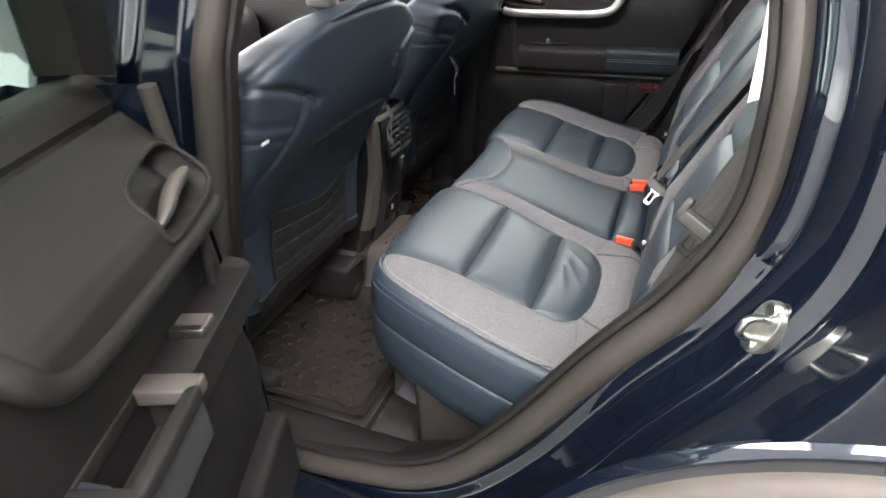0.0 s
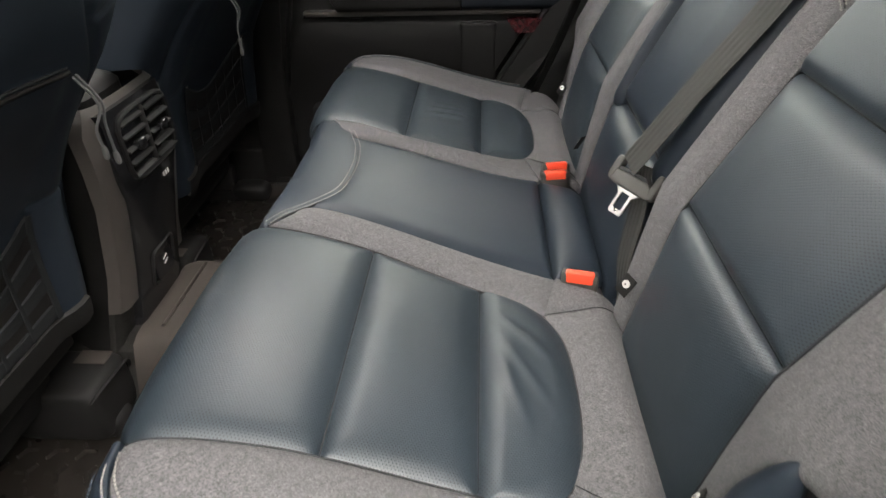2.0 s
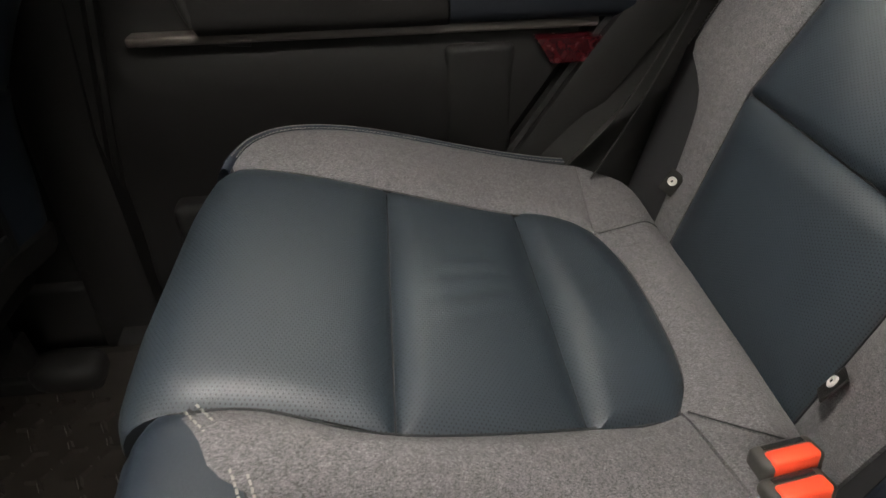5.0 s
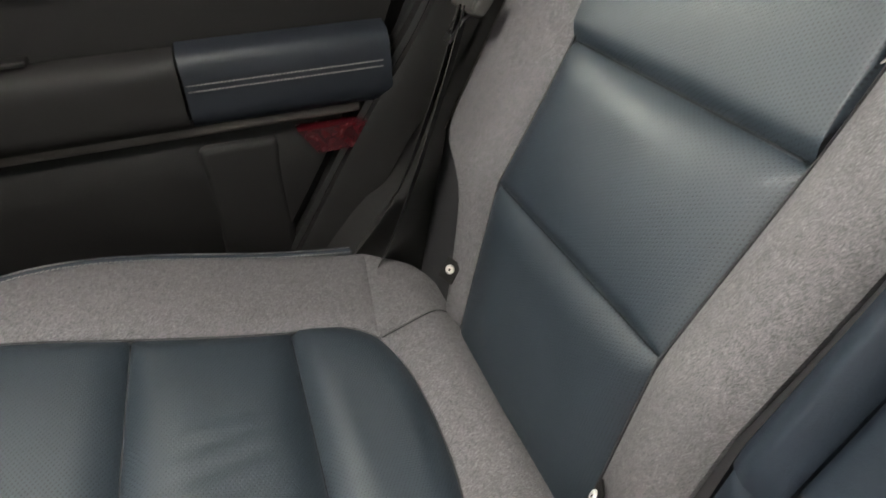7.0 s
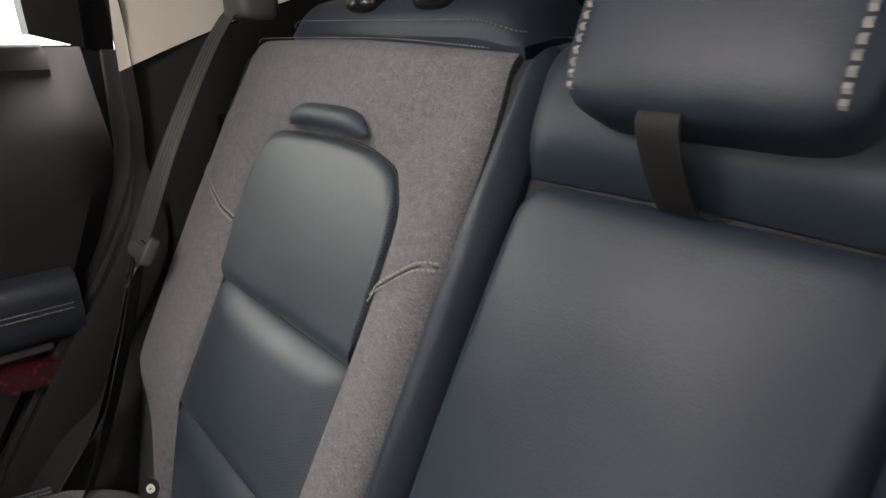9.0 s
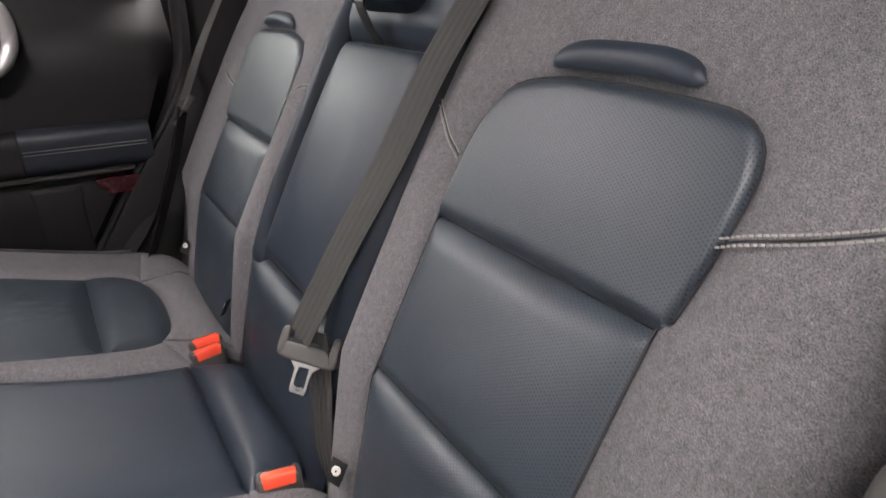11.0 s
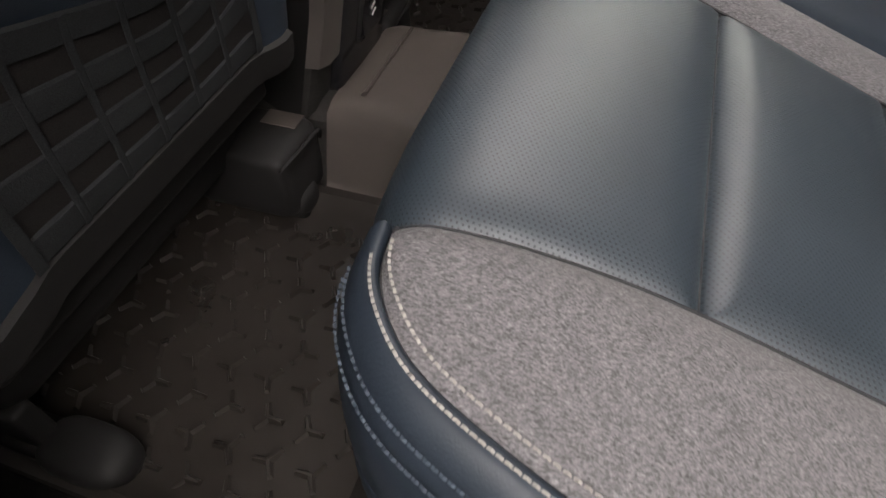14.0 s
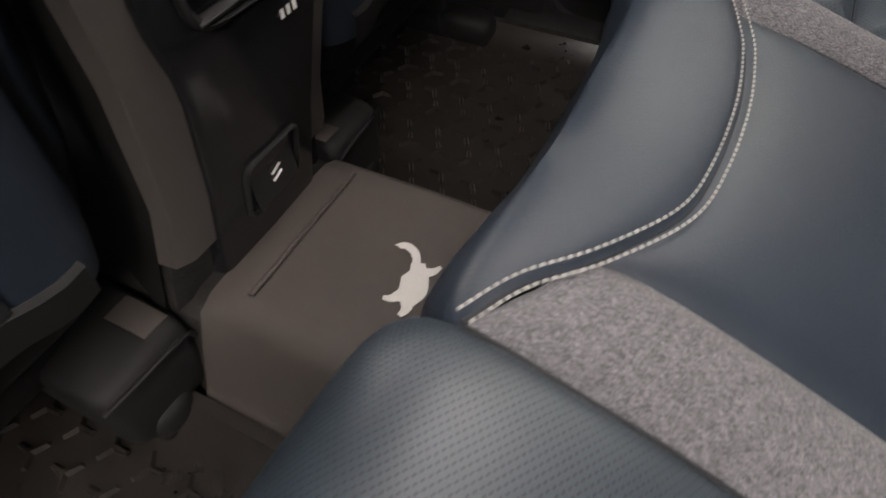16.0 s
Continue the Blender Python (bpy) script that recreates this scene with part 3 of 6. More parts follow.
# floor pan, tunnel, sills, roof, rear and front ends
slab("floor_pan", -2.2, 1.3, -0.68, 0.68, 0.36, 0.40, CARPET, "dark carpeted car floor", "car floor")
g = Geo()
rows = []
for x in np.linspace(-2.0, 0.2, 8):
    rows.append([(x, y, z) for y, z in ((-0.17, 0.395), (-0.15, 0.42), (-0.115, 0.525), (-0.09, 0.54), (0.09, 0.54), (0.115, 0.525), (0.15, 0.42), (0.17, 0.395))])
tagged(part("tunnel", g.grid(rows, flip=True), CARPET), "carpeted transmission tunnel along the car floor", "tunnel", kind="structure")
for s in (-1, 1):
    g = Geo()
    path = [(-0.595, 0.398), (-0.60, 0.425), (-0.615, 0.44), (-0.655, 0.446), (-0.676, 0.44), (-0.682, 0.40)]
    rows = [[(x, s * abs(y), z) for y, z in path] for x in np.linspace(-0.72, -0.26, 10)]
    tagged(part("sill_plate", g.grid(rows, flip=s < 0), BLACK), "black plastic door sill plate", "sill plate", kind="structure")
for s in (-1, 1):
    slab("rocker", -2.2, 0.02, min(s * 0.715, s * 0.872), max(s * 0.715, s * 0.872), 0.2, 0.405, PAINT, "navy painted rocker below the doors", "rocker", 0.02)
    # filler added to stop light leaking between pillar trim and front door
    slab("pillar_leak_filler", -0.90, -0.735, min(s * 0.655, s * 0.72), max(s * 0.655, s * 0.72), 0.36, 0.52, BLACK, "added black filler block that stops light leaking by the pillar", "pillar trim", 0.01)
# roof with headliner
g = Geo()
xs, ys = np.linspace(-1.2, 1.25, 12), np.linspace(-0.66, 0.66, 13)
top = [[(x, y, 1.60 + 0.06 * (1 - (y / 0.66) ** 2) - 0.03 * ((x - 0) / 1.2) ** 2) for y in ys] for x in xs]
low = [[(x, y, z - 0.035) for x, y, z in r] for r in top]
tagged(part("roof", Geo().grid([[(x, y, z + 0.03) for x, y, z in r] for r in top]), PAINT), "dark navy painted car roof", "roof", kind="structure")
tagged(part("headliner", Geo().grid(low, flip=True), HEADLINER), "pale beige cloth headliner", "headliner", kind="structure")
# housing and glowing lens added for the assumed roof lamp
rl = thing("roof_lamp", "assumed white roof lamp, lit, set in the headliner", "roof lamp")
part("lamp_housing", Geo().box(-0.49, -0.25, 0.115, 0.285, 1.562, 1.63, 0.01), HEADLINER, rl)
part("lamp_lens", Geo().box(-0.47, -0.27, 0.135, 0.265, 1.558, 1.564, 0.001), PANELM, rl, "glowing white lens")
# rear end below the tailgate glass
slab("tailgate", 1.25, 1.33, -0.85, 0.85, 0.4, 1.08, PAINT, "navy painted tailgate with grey lining", "tailgate", 0.02)
slab("load_floor", 0.3, 1.25, -0.62, 0.62, 0.66, 0.7, CARPET, "dark carpeted load floor behind the seat", "load floor")
rows = [[(1.27 - 0.09 * (z - 1.07) / 0.5, y, z) for y in np.linspace(-0.7 + 0.2 * (z - 1.07), 0.7 - 0.2 * (z - 1.07), 10)] for z in np.linspace(1.07, 1.58, 6)]
tagged(part("tailgate_glass", Geo().grid(rows), DARKGLASS), "nearly black tailgate glass, added to hold back rear light", "window", kind="structure")
for s in (-1, 1):
    rows = [[(x, s * (0.69 - lean(z)), z) for x in np.linspace(0.5, 1.2, 8)] for z in np.linspace(1.15, 1.57, 6)]
    tagged(part("quarter_glass", Geo().grid(rows), DARKGLASS), "nearly black rear side glass, added to hold back light", "window", kind="structure")
# front end: bulkhead and dashboard mass under the windscreen
dash = part("dashboard", rbox(-1.72, 0, 0.93, 0.5, 1.34, 0.34, 5), BLACK)
tagged(dash, "black plastic dashboard", "dashboard", kind="structure")
slab("bulkhead", -2.25, -1.9, -0.85, 0.85, 0.36, 1.0, PAINT, "navy painted front bulkhead", "bulkhead", 0.02)
for s in (-1, 1):
    slab("front_door_panel", -1.75, -0.74, s * 0.70 - 0.03, s * 0.70 + 0.03, 0.42, 1.13, BLACK, "black plastic front door lining", "door panel", 0.015)
    # pillars between the doors
    g = Geo()
    rows = []
    for z, x0, x1 in ((0.4, -0.76, -0.665), (0.75, -0.735, -0.655), (1.0, -0.70, -0.618), (1.2, -0.665, -0.585), (1.4, -0.62, -0.53), (1.6, -0.57, -0.45)):
        y = 0.645 - lean(z)
        if s < 0:
            x0, x1 = x0 - 0.045, x1 - 0.045
        rows.append([(x0, s * (y + 0.05), z), (x0, s * (y + 0.008), z), (x0 + 0.012, s * y, z), (x1 - 0.012, s * y, z), (x1, s * (y + 0.008), z), (x1, s * (y + 0.05), z)])
    tagged(part("pillar_trim", Geo().grid(rows[:4], flip=s < 0), BLACK), "black plastic lower pillar trim between the doors", "pillar trim", kind="structure")
    tagged(part("upper_pillar_trim", Geo().grid([[(x, y * 0.998, z) for x, y, z in r] for r in rows[3:]], flip=s < 0), HEADLINER), "pale beige upper pillar trim", "pillar trim", kind="structure")
    # front pillars and windscreen posts
    g = tube(Geo(), curve([(-1.75, s * 0.7, 1.0), (-1.35, s * 0.66, 1.35), (-1.0, s * 0.6, 1.56)], 12), 0.045, 10)
    tagged(part("front_pillar", g, HEADLINER), "pale beige front pillar trim", "pillar trim", kind="structure")
    g = tube(Geo(), curve([(1.28, s * 0.72, 1.0), (1.24, s * 0.66, 1.35), (1.18, s * 0.6, 1.56)], 12), 0.06, 10)
    tagged(part("rear_pillar", g, BLACK), "black rear pillar trim", "pillar trim", kind="structure")


def pillar_line(x):
    """Height of the joint between the black lower and the beige upper quarter trim."""
    return 1.178 + 0.42 * (x - 0.1) - 0.2 * (x - 0.1) ** 2


QZ = [0.44, 0.458, 0.515, 0.64, 0.82, 0.94, 1.06, 1.19, 1.3]
QX = [-0.40, -0.32, -0.235, -0.13, -0.012, 0.074, 0.118, 0.118, 0.112]
for s in (-1, 1):
    # quarter trim behind the rear doors: black below, beige above
    rows = []
    for q in np.concatenate((np.linspace(0.0, 0.12, 8), np.linspace(0.16, 1.0, 14))):
        col = []
        for k in range(14):
            v = k / 13
            z = 0.44 + v * (pillar_line(max(0.1, 0.105 + q)) - 0.44)
            x = np.interp(z, QZ, QX) - 0.012 + q
            y = 0.672 - lean(z) * 0.8 - 0.02 * min(1.0, q / 0.1)
            if z < 0.8:
                y -= min(0.06, (0.8 - z) * 0.4) * min(1.0, q / 0.06)
            col.append((x, s * y, z))
        rows.append(col)
    tagged(part("quarter_trim", Geo().grid(rows, flip=s > 0), BLACK), "black plastic trim beside the rear seat", "quarter trim", kind="structure")
    rows = []
    for x in np.linspace(0.095, 0.62, 20):
        col = []
        for k in range(10):
            z = pillar_line(x) + 0.002 + k / 9 * (1.6 - pillar_line(x))
            col.append((x, s * (0.655 - lean(z) * 0.8), z))
        rows.append(col)
    tagged(part("upper_quarter_trim", Geo().grid(rows, flip=s > 0), HEADLINER), "pale beige upper rear pillar trim", "pillar trim", kind="structure")
vent = part("belt_slot", Geo().box(0.2, 0.235, 0.635, 0.66, 1.06, 1.12, 0.004), GLOSS)
tagged(vent, "small dark slot in the quarter trim", "slot")


# ---- rear seat cushion ----
ZX = np.array([-0.46, -0.40, -0.33, -0.295, -0.23, -0.163, -0.10, -0.03, 0.06])
ZZ = np.array([0.797, 0.794, 0.778, 0.766, 0.747, 0.724, 0.709, 0.70, 0.697])
ZP = np.polyfit(ZX, ZZ, 4)
XF, RF = -0.43, 0.042


def cushion(x, y, h=0.0):
    """A point of the cushion: x runs on round the front edge and down its face."""
    if x >= XF:
        dz = (np.polyval(ZP, x + 0.004) - np.polyval(ZP, x - 0.004)) / 0.008
        n = np.array([-dz, 0, 1]) / math.hypot(dz, 1)
        return np.array([x, y, np.polyval(ZP, x) - 18.0 * max(0.0, x + 0.026) ** 2]) + n * h
    a = XF - x
    zt = np.polyval(ZP, XF)
    t0 = 0.10
    th = min(a / RF, math.pi / 2 - t0 + 0.1)
    r = RF + h
    p = np.array([XF - r * math.sin(th), y, zt - RF + r * math.cos(th)])
    rest = a - th * RF
    if rest > 0:
        p = p + np.array([0.2 * rest + 0.9 * rest * rest, 0, -0.97 * rest])
    return p


bench = thing("rear_bench_seat", "navy leather and grey cloth rear bench seat with pale stitching", "car seat")
# dark base under the covers
core = Geo()
rows = []
for y in np.linspace(-0.59, 0.59, 24):
    e = 0.02 + 0.04 * max(0, abs(y) - 0.45) / 0.14
    col = [tuple(cushion(x, y, -0.016)) for x in np.linspace(-0.43 + e, 0.05, 24)]
    rows.append([(-0.40, y, 0.54), (-0.46 + e, y, 0.62), (-0.462 + e, y, 0.73)] + col + [(0.05, y, 0.5), (-0.3, y, 0.5)])
core.grid(rows, wrap_v=True)
cush = part("bench_cushion", core, FOAM, bench, "navy leather and grey cloth bench cushion")



def xin(sy, name):
    """Inner edge of a side seat's leather panel."""
    o = 0.0 if sy < 0 else 0.028
    return {"f": 0.158 + o, "s1": 0.168 + 0.4 * o, "s2": 0.192 + 0.3 * o}[name]


def folds(lines, amp, wide):
    """Soft creases of the cover along straight lines."""
    def h(x, y):
        r = 0.0
        for x0, y0, x1, y1 in lines:
            lx, ly = x1 - x0, y1 - y0
            ln = math.hypot(lx, ly)
            a = ((x - x0) * lx + (y - y0) * ly) / ln / ln - 0.5
            b = ((y - y0) * lx - (x - x0) * ly) / ln
            r += amp * math.exp(-(a / 0.42) ** 4 - (b / wide) ** 2)
        return r
    return h


NEAR_FOLDS = folds(((-0.145, -0.243, -0.098, -0.300), (-0.146, -0.278, -0.094, -0.372), (-0.146, -0.308, -0.120, -0.402), (-0.120, -0.262, -0.085, -0.312)), 0.0024, 0.0055)
FAR_FOLDS = folds(((-0.272, 0.285, -0.196, 0.318), (-0.275, 0.312, -0.190, 0.342), (-0.262, 0.340, -0.205, 0.358)), 0.0030, 0.0058)
FR = XF - 0.27     # lower end of the front face
thread, dthread = Geo(), Geo()
for sy in (-1, 1):
    Y = (lambda v, s=sy: s * v)
    f, s1, s2 = xin(sy, "f"), xin(sy, "s1"), xin(sy, "s2")
    # three perforated panels
    panel("front_panel", [(FR, Y(0.47)), (-0.47, Y(0.479)), (-0.38, Y(0.472)), (-0.297, Y(0.468))], [(FR, Y(f)), (-0.47, Y(f)), (-0.38, Y(f + 0.004)), (-0.297, Y(s1))], cushion, PERF, cush, 52, 28,
          (1, 1, 0, (1.6, 0.024)), 0.006, 0.012, 0.006, label="perforated navy leather panel over the front edge")
    panel("middle_panel", [(-0.297, Y(0.468)), (-0.23, Y(0.469)), (-0.164, Y(0.472))], [(-0.297, Y(s1)), (-0.23, Y((s1 + s2) / 2)), (-0.164, Y(s2))], cushion, PERF, cush, 40, 60,
          (1, 1, (1.6, 0.018), (1.6, 0.024)), 0.006, 0.012, 0.007, label="perforated navy leather panel", extra=FAR_FOLDS if sy > 0 else None)
    panel("rear_panel", [(-0.164, Y(0.472)), (-0.164, Y(0.40)), (-0.164, Y(0.30)), (-0.164, Y(s2))],
          [(-0.15, Y(0.475)), (-0.112, Y(0.474)), (-0.082, Y(0.452)), (-0.066, Y(0.40)), (-0.062, Y(0.33)), (-0.068, Y(0.26)), (-0.088, Y(0.218)), (-0.12, Y(s2 + 0.006)), (-0.152, Y(s2))],
          cushion, PERF, cush, 64, 40, ((1.6, 0.018), 1, 0, 0), 0.006, 0.012, 0.008, label="perforated navy leather panel with soft creases", extra=NEAR_FOLDS if sy < 0 else None)
    for x0, w0 in ((-0.297, s1), (-0.164, s2)):
        part("panel_seam", tube(Geo(), [cushion(x0, Y(w), -0.0112) for w in np.linspace(w0 + 0.004, 0.466, 20)], 0.0016, 6), FOAM, cush)
    # grey cloth round them
    T = [(-0.452, Y(0.480)), (-0.446, Y(0.508)), (-0.430, Y(0.534)), (-0.405, Y(0.555)), (-0.358, Y(0.573)), (-0.306, Y(0.585)), (-0.24, Y(0.594)), (-0.16, Y(0.601)), (-0.075, Y(0.606))]
    panel("outer_cloth", [(-0.452, Y(0.479)), (-0.38, Y(0.472)), (-0.297, Y(0.468)), (-0.164, Y(0.472)), (-0.112, Y(0.474)), (-0.082, Y(0.452))], T[:-1] + [(-0.06, Y(0.60))], cushion, FELT, cush, 44, 16,
          (1, 0.4, 0, 0.6), 0.006, 0.011, 0.004, label="heather grey cloth bolster")
    panel("rear_cloth", [(-0.082, Y(0.452)), (-0.066, Y(0.40)), (-0.062, Y(0.33)), (-0.068, Y(0.26)), (-0.088, Y(0.218))], [(0.03, Y(0.50)), (0.03, Y(0.40)), (0.03, Y(0.33)), (0.03, Y(0.25)), (0.03, Y(0.17))],
          cushion, FELT, cush, 26, 12, (1, 0, 0.6, 0.6), 0.005, 0.01, 0.004, label="heather grey cloth strip")
    panel("rear_corner_cloth", [(-0.082, Y(0.452)), (-0.075, Y(0.50)), (-0.06, Y(0.60))], [(0.03, Y(0.50)), (0.03, Y(0.53)), (0.0, Y(0.56))], cushion, FELT, cush, 16, 10, (0.6, 0, 0.6, 0.6), 0.005, 0.01, 0.0, label="heather grey cloth corner")
    co = 0.0 if sy < 0 else 0.03
    panel("inner_cloth", [(-0.43, Y(f)), (-0.38, Y(f + 0.004)), (-0.297, Y(s1)), (-0.164, Y(s2)), (-0.12, Y(s2 + 0.006)), (-0.088, Y(0.218))],
          [(-0.428, Y(f - 0.004)), (-0.410, Y(0.1275 + co)), (-0.3885, Y(0.1025 + co)), (-0.297, Y(0.107 + co)), (-0.164, Y(0.122 + 0.5 * co)), (-0.066, Y(0.138))], cushion, FELT, cush, 36, 12, (1, 1, 0, 0.5), 0.006, 0.011, 0.005,
          label="heather grey cloth strip")
    panel("inner_rear_cloth", [(-0.088, Y(0.218)), (-0.066, Y(0.138))], [(0.03, Y(0.17)), (-0.02, Y(0.16))], cushion, FELT, cush, 10, 8, (0, 0, 0.6, 0.5), 0.005, 0.01, 0.0)
    for line in ([(-0.08, 0.448), (-0.035, 0.468), (0.02, 0.492)], [(-0.084, 0.217), (-0.04, 0.20), (0.02, 0.176)]):
        part("cross_seam", tube(Geo(), [cushion(x, Y(y), -0.0012) for x, y in curve(line, 14)], 0.0007, 6), FOAM, cush)
    for line in ([(-0.452, 0.479), (-0.38, 0.472), (-0.297, 0.468), (-0.164, 0.472), (-0.112, 0.474), (-0.082, 0.452), (-0.066, 0.40), (-0.062, 0.33), (-0.068, 0.26), (-0.088, 0.218)],
                 [(-0.43, f), (-0.38, f + 0.004), (-0.297, s1), (-0.164, s2), (-0.12, s2 + 0.006), (-0.088, 0.218)]):
        part("panel_seam", tube(Geo(), [cushion(x, Y(w), -0.0064) for x, w in curve(line, 70)], 0.0013, 6), FOAM, cush)
    # boxing round the outer edge
    tl = curve(T, 60)
    tn = np.gradient(tl, axis=0)
    tn = np.stack([tn[:, 1], -tn[:, 0]], 1)
    tn /= np.linalg.norm(tn, axis=1)[:, None]
    if tn[30, 1] * sy < 0:
        tn = -tn
    tn[:6] = tn[:6] * np.linspace(0.0, 1, 6)[:, None] + np.array([-1, 0.12 * sy]) * (1 - np.linspace(0, 1, 6))[:, None]

    def box_rows(prof):
        rows = []
        for o, dz in prof:
            o *= 0.92
            rows.append([(x + nx * o * (0.62 + 0.38 * min(1.0, i / 14)), y + ny * o, cushion(x, y)[2] + dz) for i, ((x, y), (nx, ny)) in enumerate(zip(tl, tn))])
        return rows
    up = [(0.0, -0.028), (0.0003, -0.0045), (0.0012, -0.0015), (0.004, 0.0004), (0.010, -0.0004), (0.018, -0.006), (0.024, -0.0135), (0.0275, -0.0205), (0.0285, -0.0235), (0.0298, -0.0258), (0.032, -0.034), (0.0355, -0.055), (0.037, -0.076), (0.0345, -0.083), (0.028, -0.085)]
    lo = [(0.028, -0.083), (0.0345, -0.085), (0.0375, -0.091), (0.039, -0.115), (0.037, -0.15), (0.031, -0.182), (0.014, -0.21), (-0.02, -0.232), (-0.06, -0.24)]
    part("upper_boxing", Geo().grid(box_rows(up), flip=sy > 0), LEATHER, cush, "smooth navy leather band", sharp=70)
    part("lower_boxing", Geo().grid(box_rows(lo), flip=sy > 0), LEATHER, cush, "smooth navy leather side", sharp=70)
    # black tube laid in the seam draws the groove's dark line
    part("seam_groove", tube(Geo(), [cushion(x, y, -0.0045) for x, y in curve(T, 60)], 0.0016, 6), FOAM, cush)
    seam_thread(thread, [tuple(q) for q in tl[2:]], cushion, 90, -0.0052 * sy, 0.0016, smooth=False)
    for geo, o, dz in ((thread, 0.0052, 0.0004), (dthread, 0.0212, -0.0092), (dthread, 0.0272, -0.0178)):
        stitches(geo, [(x + nx * o * (0.62 + 0.38 * min(1.0, i / 14)), y + ny * o, cushion(x, y)[2] + dz) for i, ((x, y), (nx, ny)) in list(enumerate(zip(tl, tn)))[3:]], up=(0, 0.7 * sy if geo is dthread else 0, 1))
    if sy < 0:
        part("edge_bolster", rbox(-0.046, Y(0.580), 0.684, 0.026, 0.056, 0.086, 3.5, 48, 28), LEATHER, cush, "small padded navy leather roll")
# middle seat
CS = [(-0.430, -0.158), (-0.416, -0.132), (-0.391, -0.102), (-0.366, -0.06), (-0.358, -0.02), (-0.356, 0.032), (-0.360, 0.075), (-0.367, 0.105), (-0.388, 0.155), (-0.418, 0.188)]
panel("middle_front", [(FR, -0.156), (FR, 0.0), (FR, 0.186)], CS, lambda x, y, h=0: cushion(x, y, h) + np.array([0.013 + 0.014 * math.exp(-((y - 0.015) / 0.11) ** 4), 0, 0]) * min(1.0, max(0.0, (-0.432 - x) / 0.03)), LEATHER, cush, 40, 26,
      (0, 0.45, 1, 1), 0.006, 0.012, 0.002, label="smooth navy leather front of the middle seat")
panel("middle_pad", [(-0.391, -0.102), (-0.366, -0.06), (-0.358, -0.02), (-0.356, 0.032), (-0.360, 0.075), (-0.378, 0.132)], [(-0.066, -0.136), (-0.066, -0.07), (-0.066, 0.0), (-0.066, 0.05), (-0.066, 0.095), (-0.066, 0.141)], cushion, LEATHER, cush, 34, 30,
      (0.45, (1.8, 0.012), 1, 1), 0.007, 0.013, 0.003, label="smooth navy leather middle seat pad")
panel("middle_rear", [(-0.066, -0.136), (-0.066, 0.0), (-0.066, 0.14)], [(0.02, -0.11), (0.02, 0.0), (0.02, 0.115)], cushion, LEATHER, cush, 24, 18, ((1.5, 0.016), 0.6, 1, 1), 0.008, 0.012, 0.009, label="smooth navy leather rear strip")
# another black tube for the dark line of the middle seam
part("seam_groove", tube(Geo(), [cushion(x, y, -0.0045) for x, y in curve(CS, 50)], 0.0016, 6), FOAM, cush)
seam_thread(thread, CS, cushion, 70, 0.0036, 0.0008)
seam_thread(thread, CS, cushion, 70, -0.0036, 0.0008)
tagged(part("stitching", thread, THREAD, cush, "pale double stitching"), kind="stuff")
tagged(part("lower_stitching", dthread, DARKTHREAD, cush, "slate double stitching"), kind="stuff")
slab("seat_pan", -0.36, 0.3, -0.60, 0.60, 0.40, 0.6, CARPET, "dark carpeted step below the rear bench", "seat pan", 0.02)


# ---- rear backrests ----
BD, BN = np.array([0.462, 0, 0.887]), np.array([-0.887, 0, 0.462])
B0 = np.array([-0.0376, 0.0, 0.705])


def back(w, v, h=0.0):
    """A point of the backrest: across, up along it and out from it; past the top it rolls back."""
    top, r = 0.548, 0.04
    if v < 0.168:
        k = 0.168 - v
        return B0 + BD * 0.168 - np.array([0.20, 0, 0.98]) * k + np.array([0, w, 0]) + BN * h
    if v <= top:
        return B0 + BD * v + np.array([0, w, 0]) + BN * h
    a = v - top
    th = min(a / r, radians(62))
    c = B0 + BD * top - BN * r
    p = c + (BD * math.sin(th) + BN * math.cos(th)) * (r + h)
    rest = a - th * r
    if rest > 0:
        t = BD * math.cos(th) - BN * math.sin(th)
        p = p + t * rest
    return p + np.array([0, w, 0])


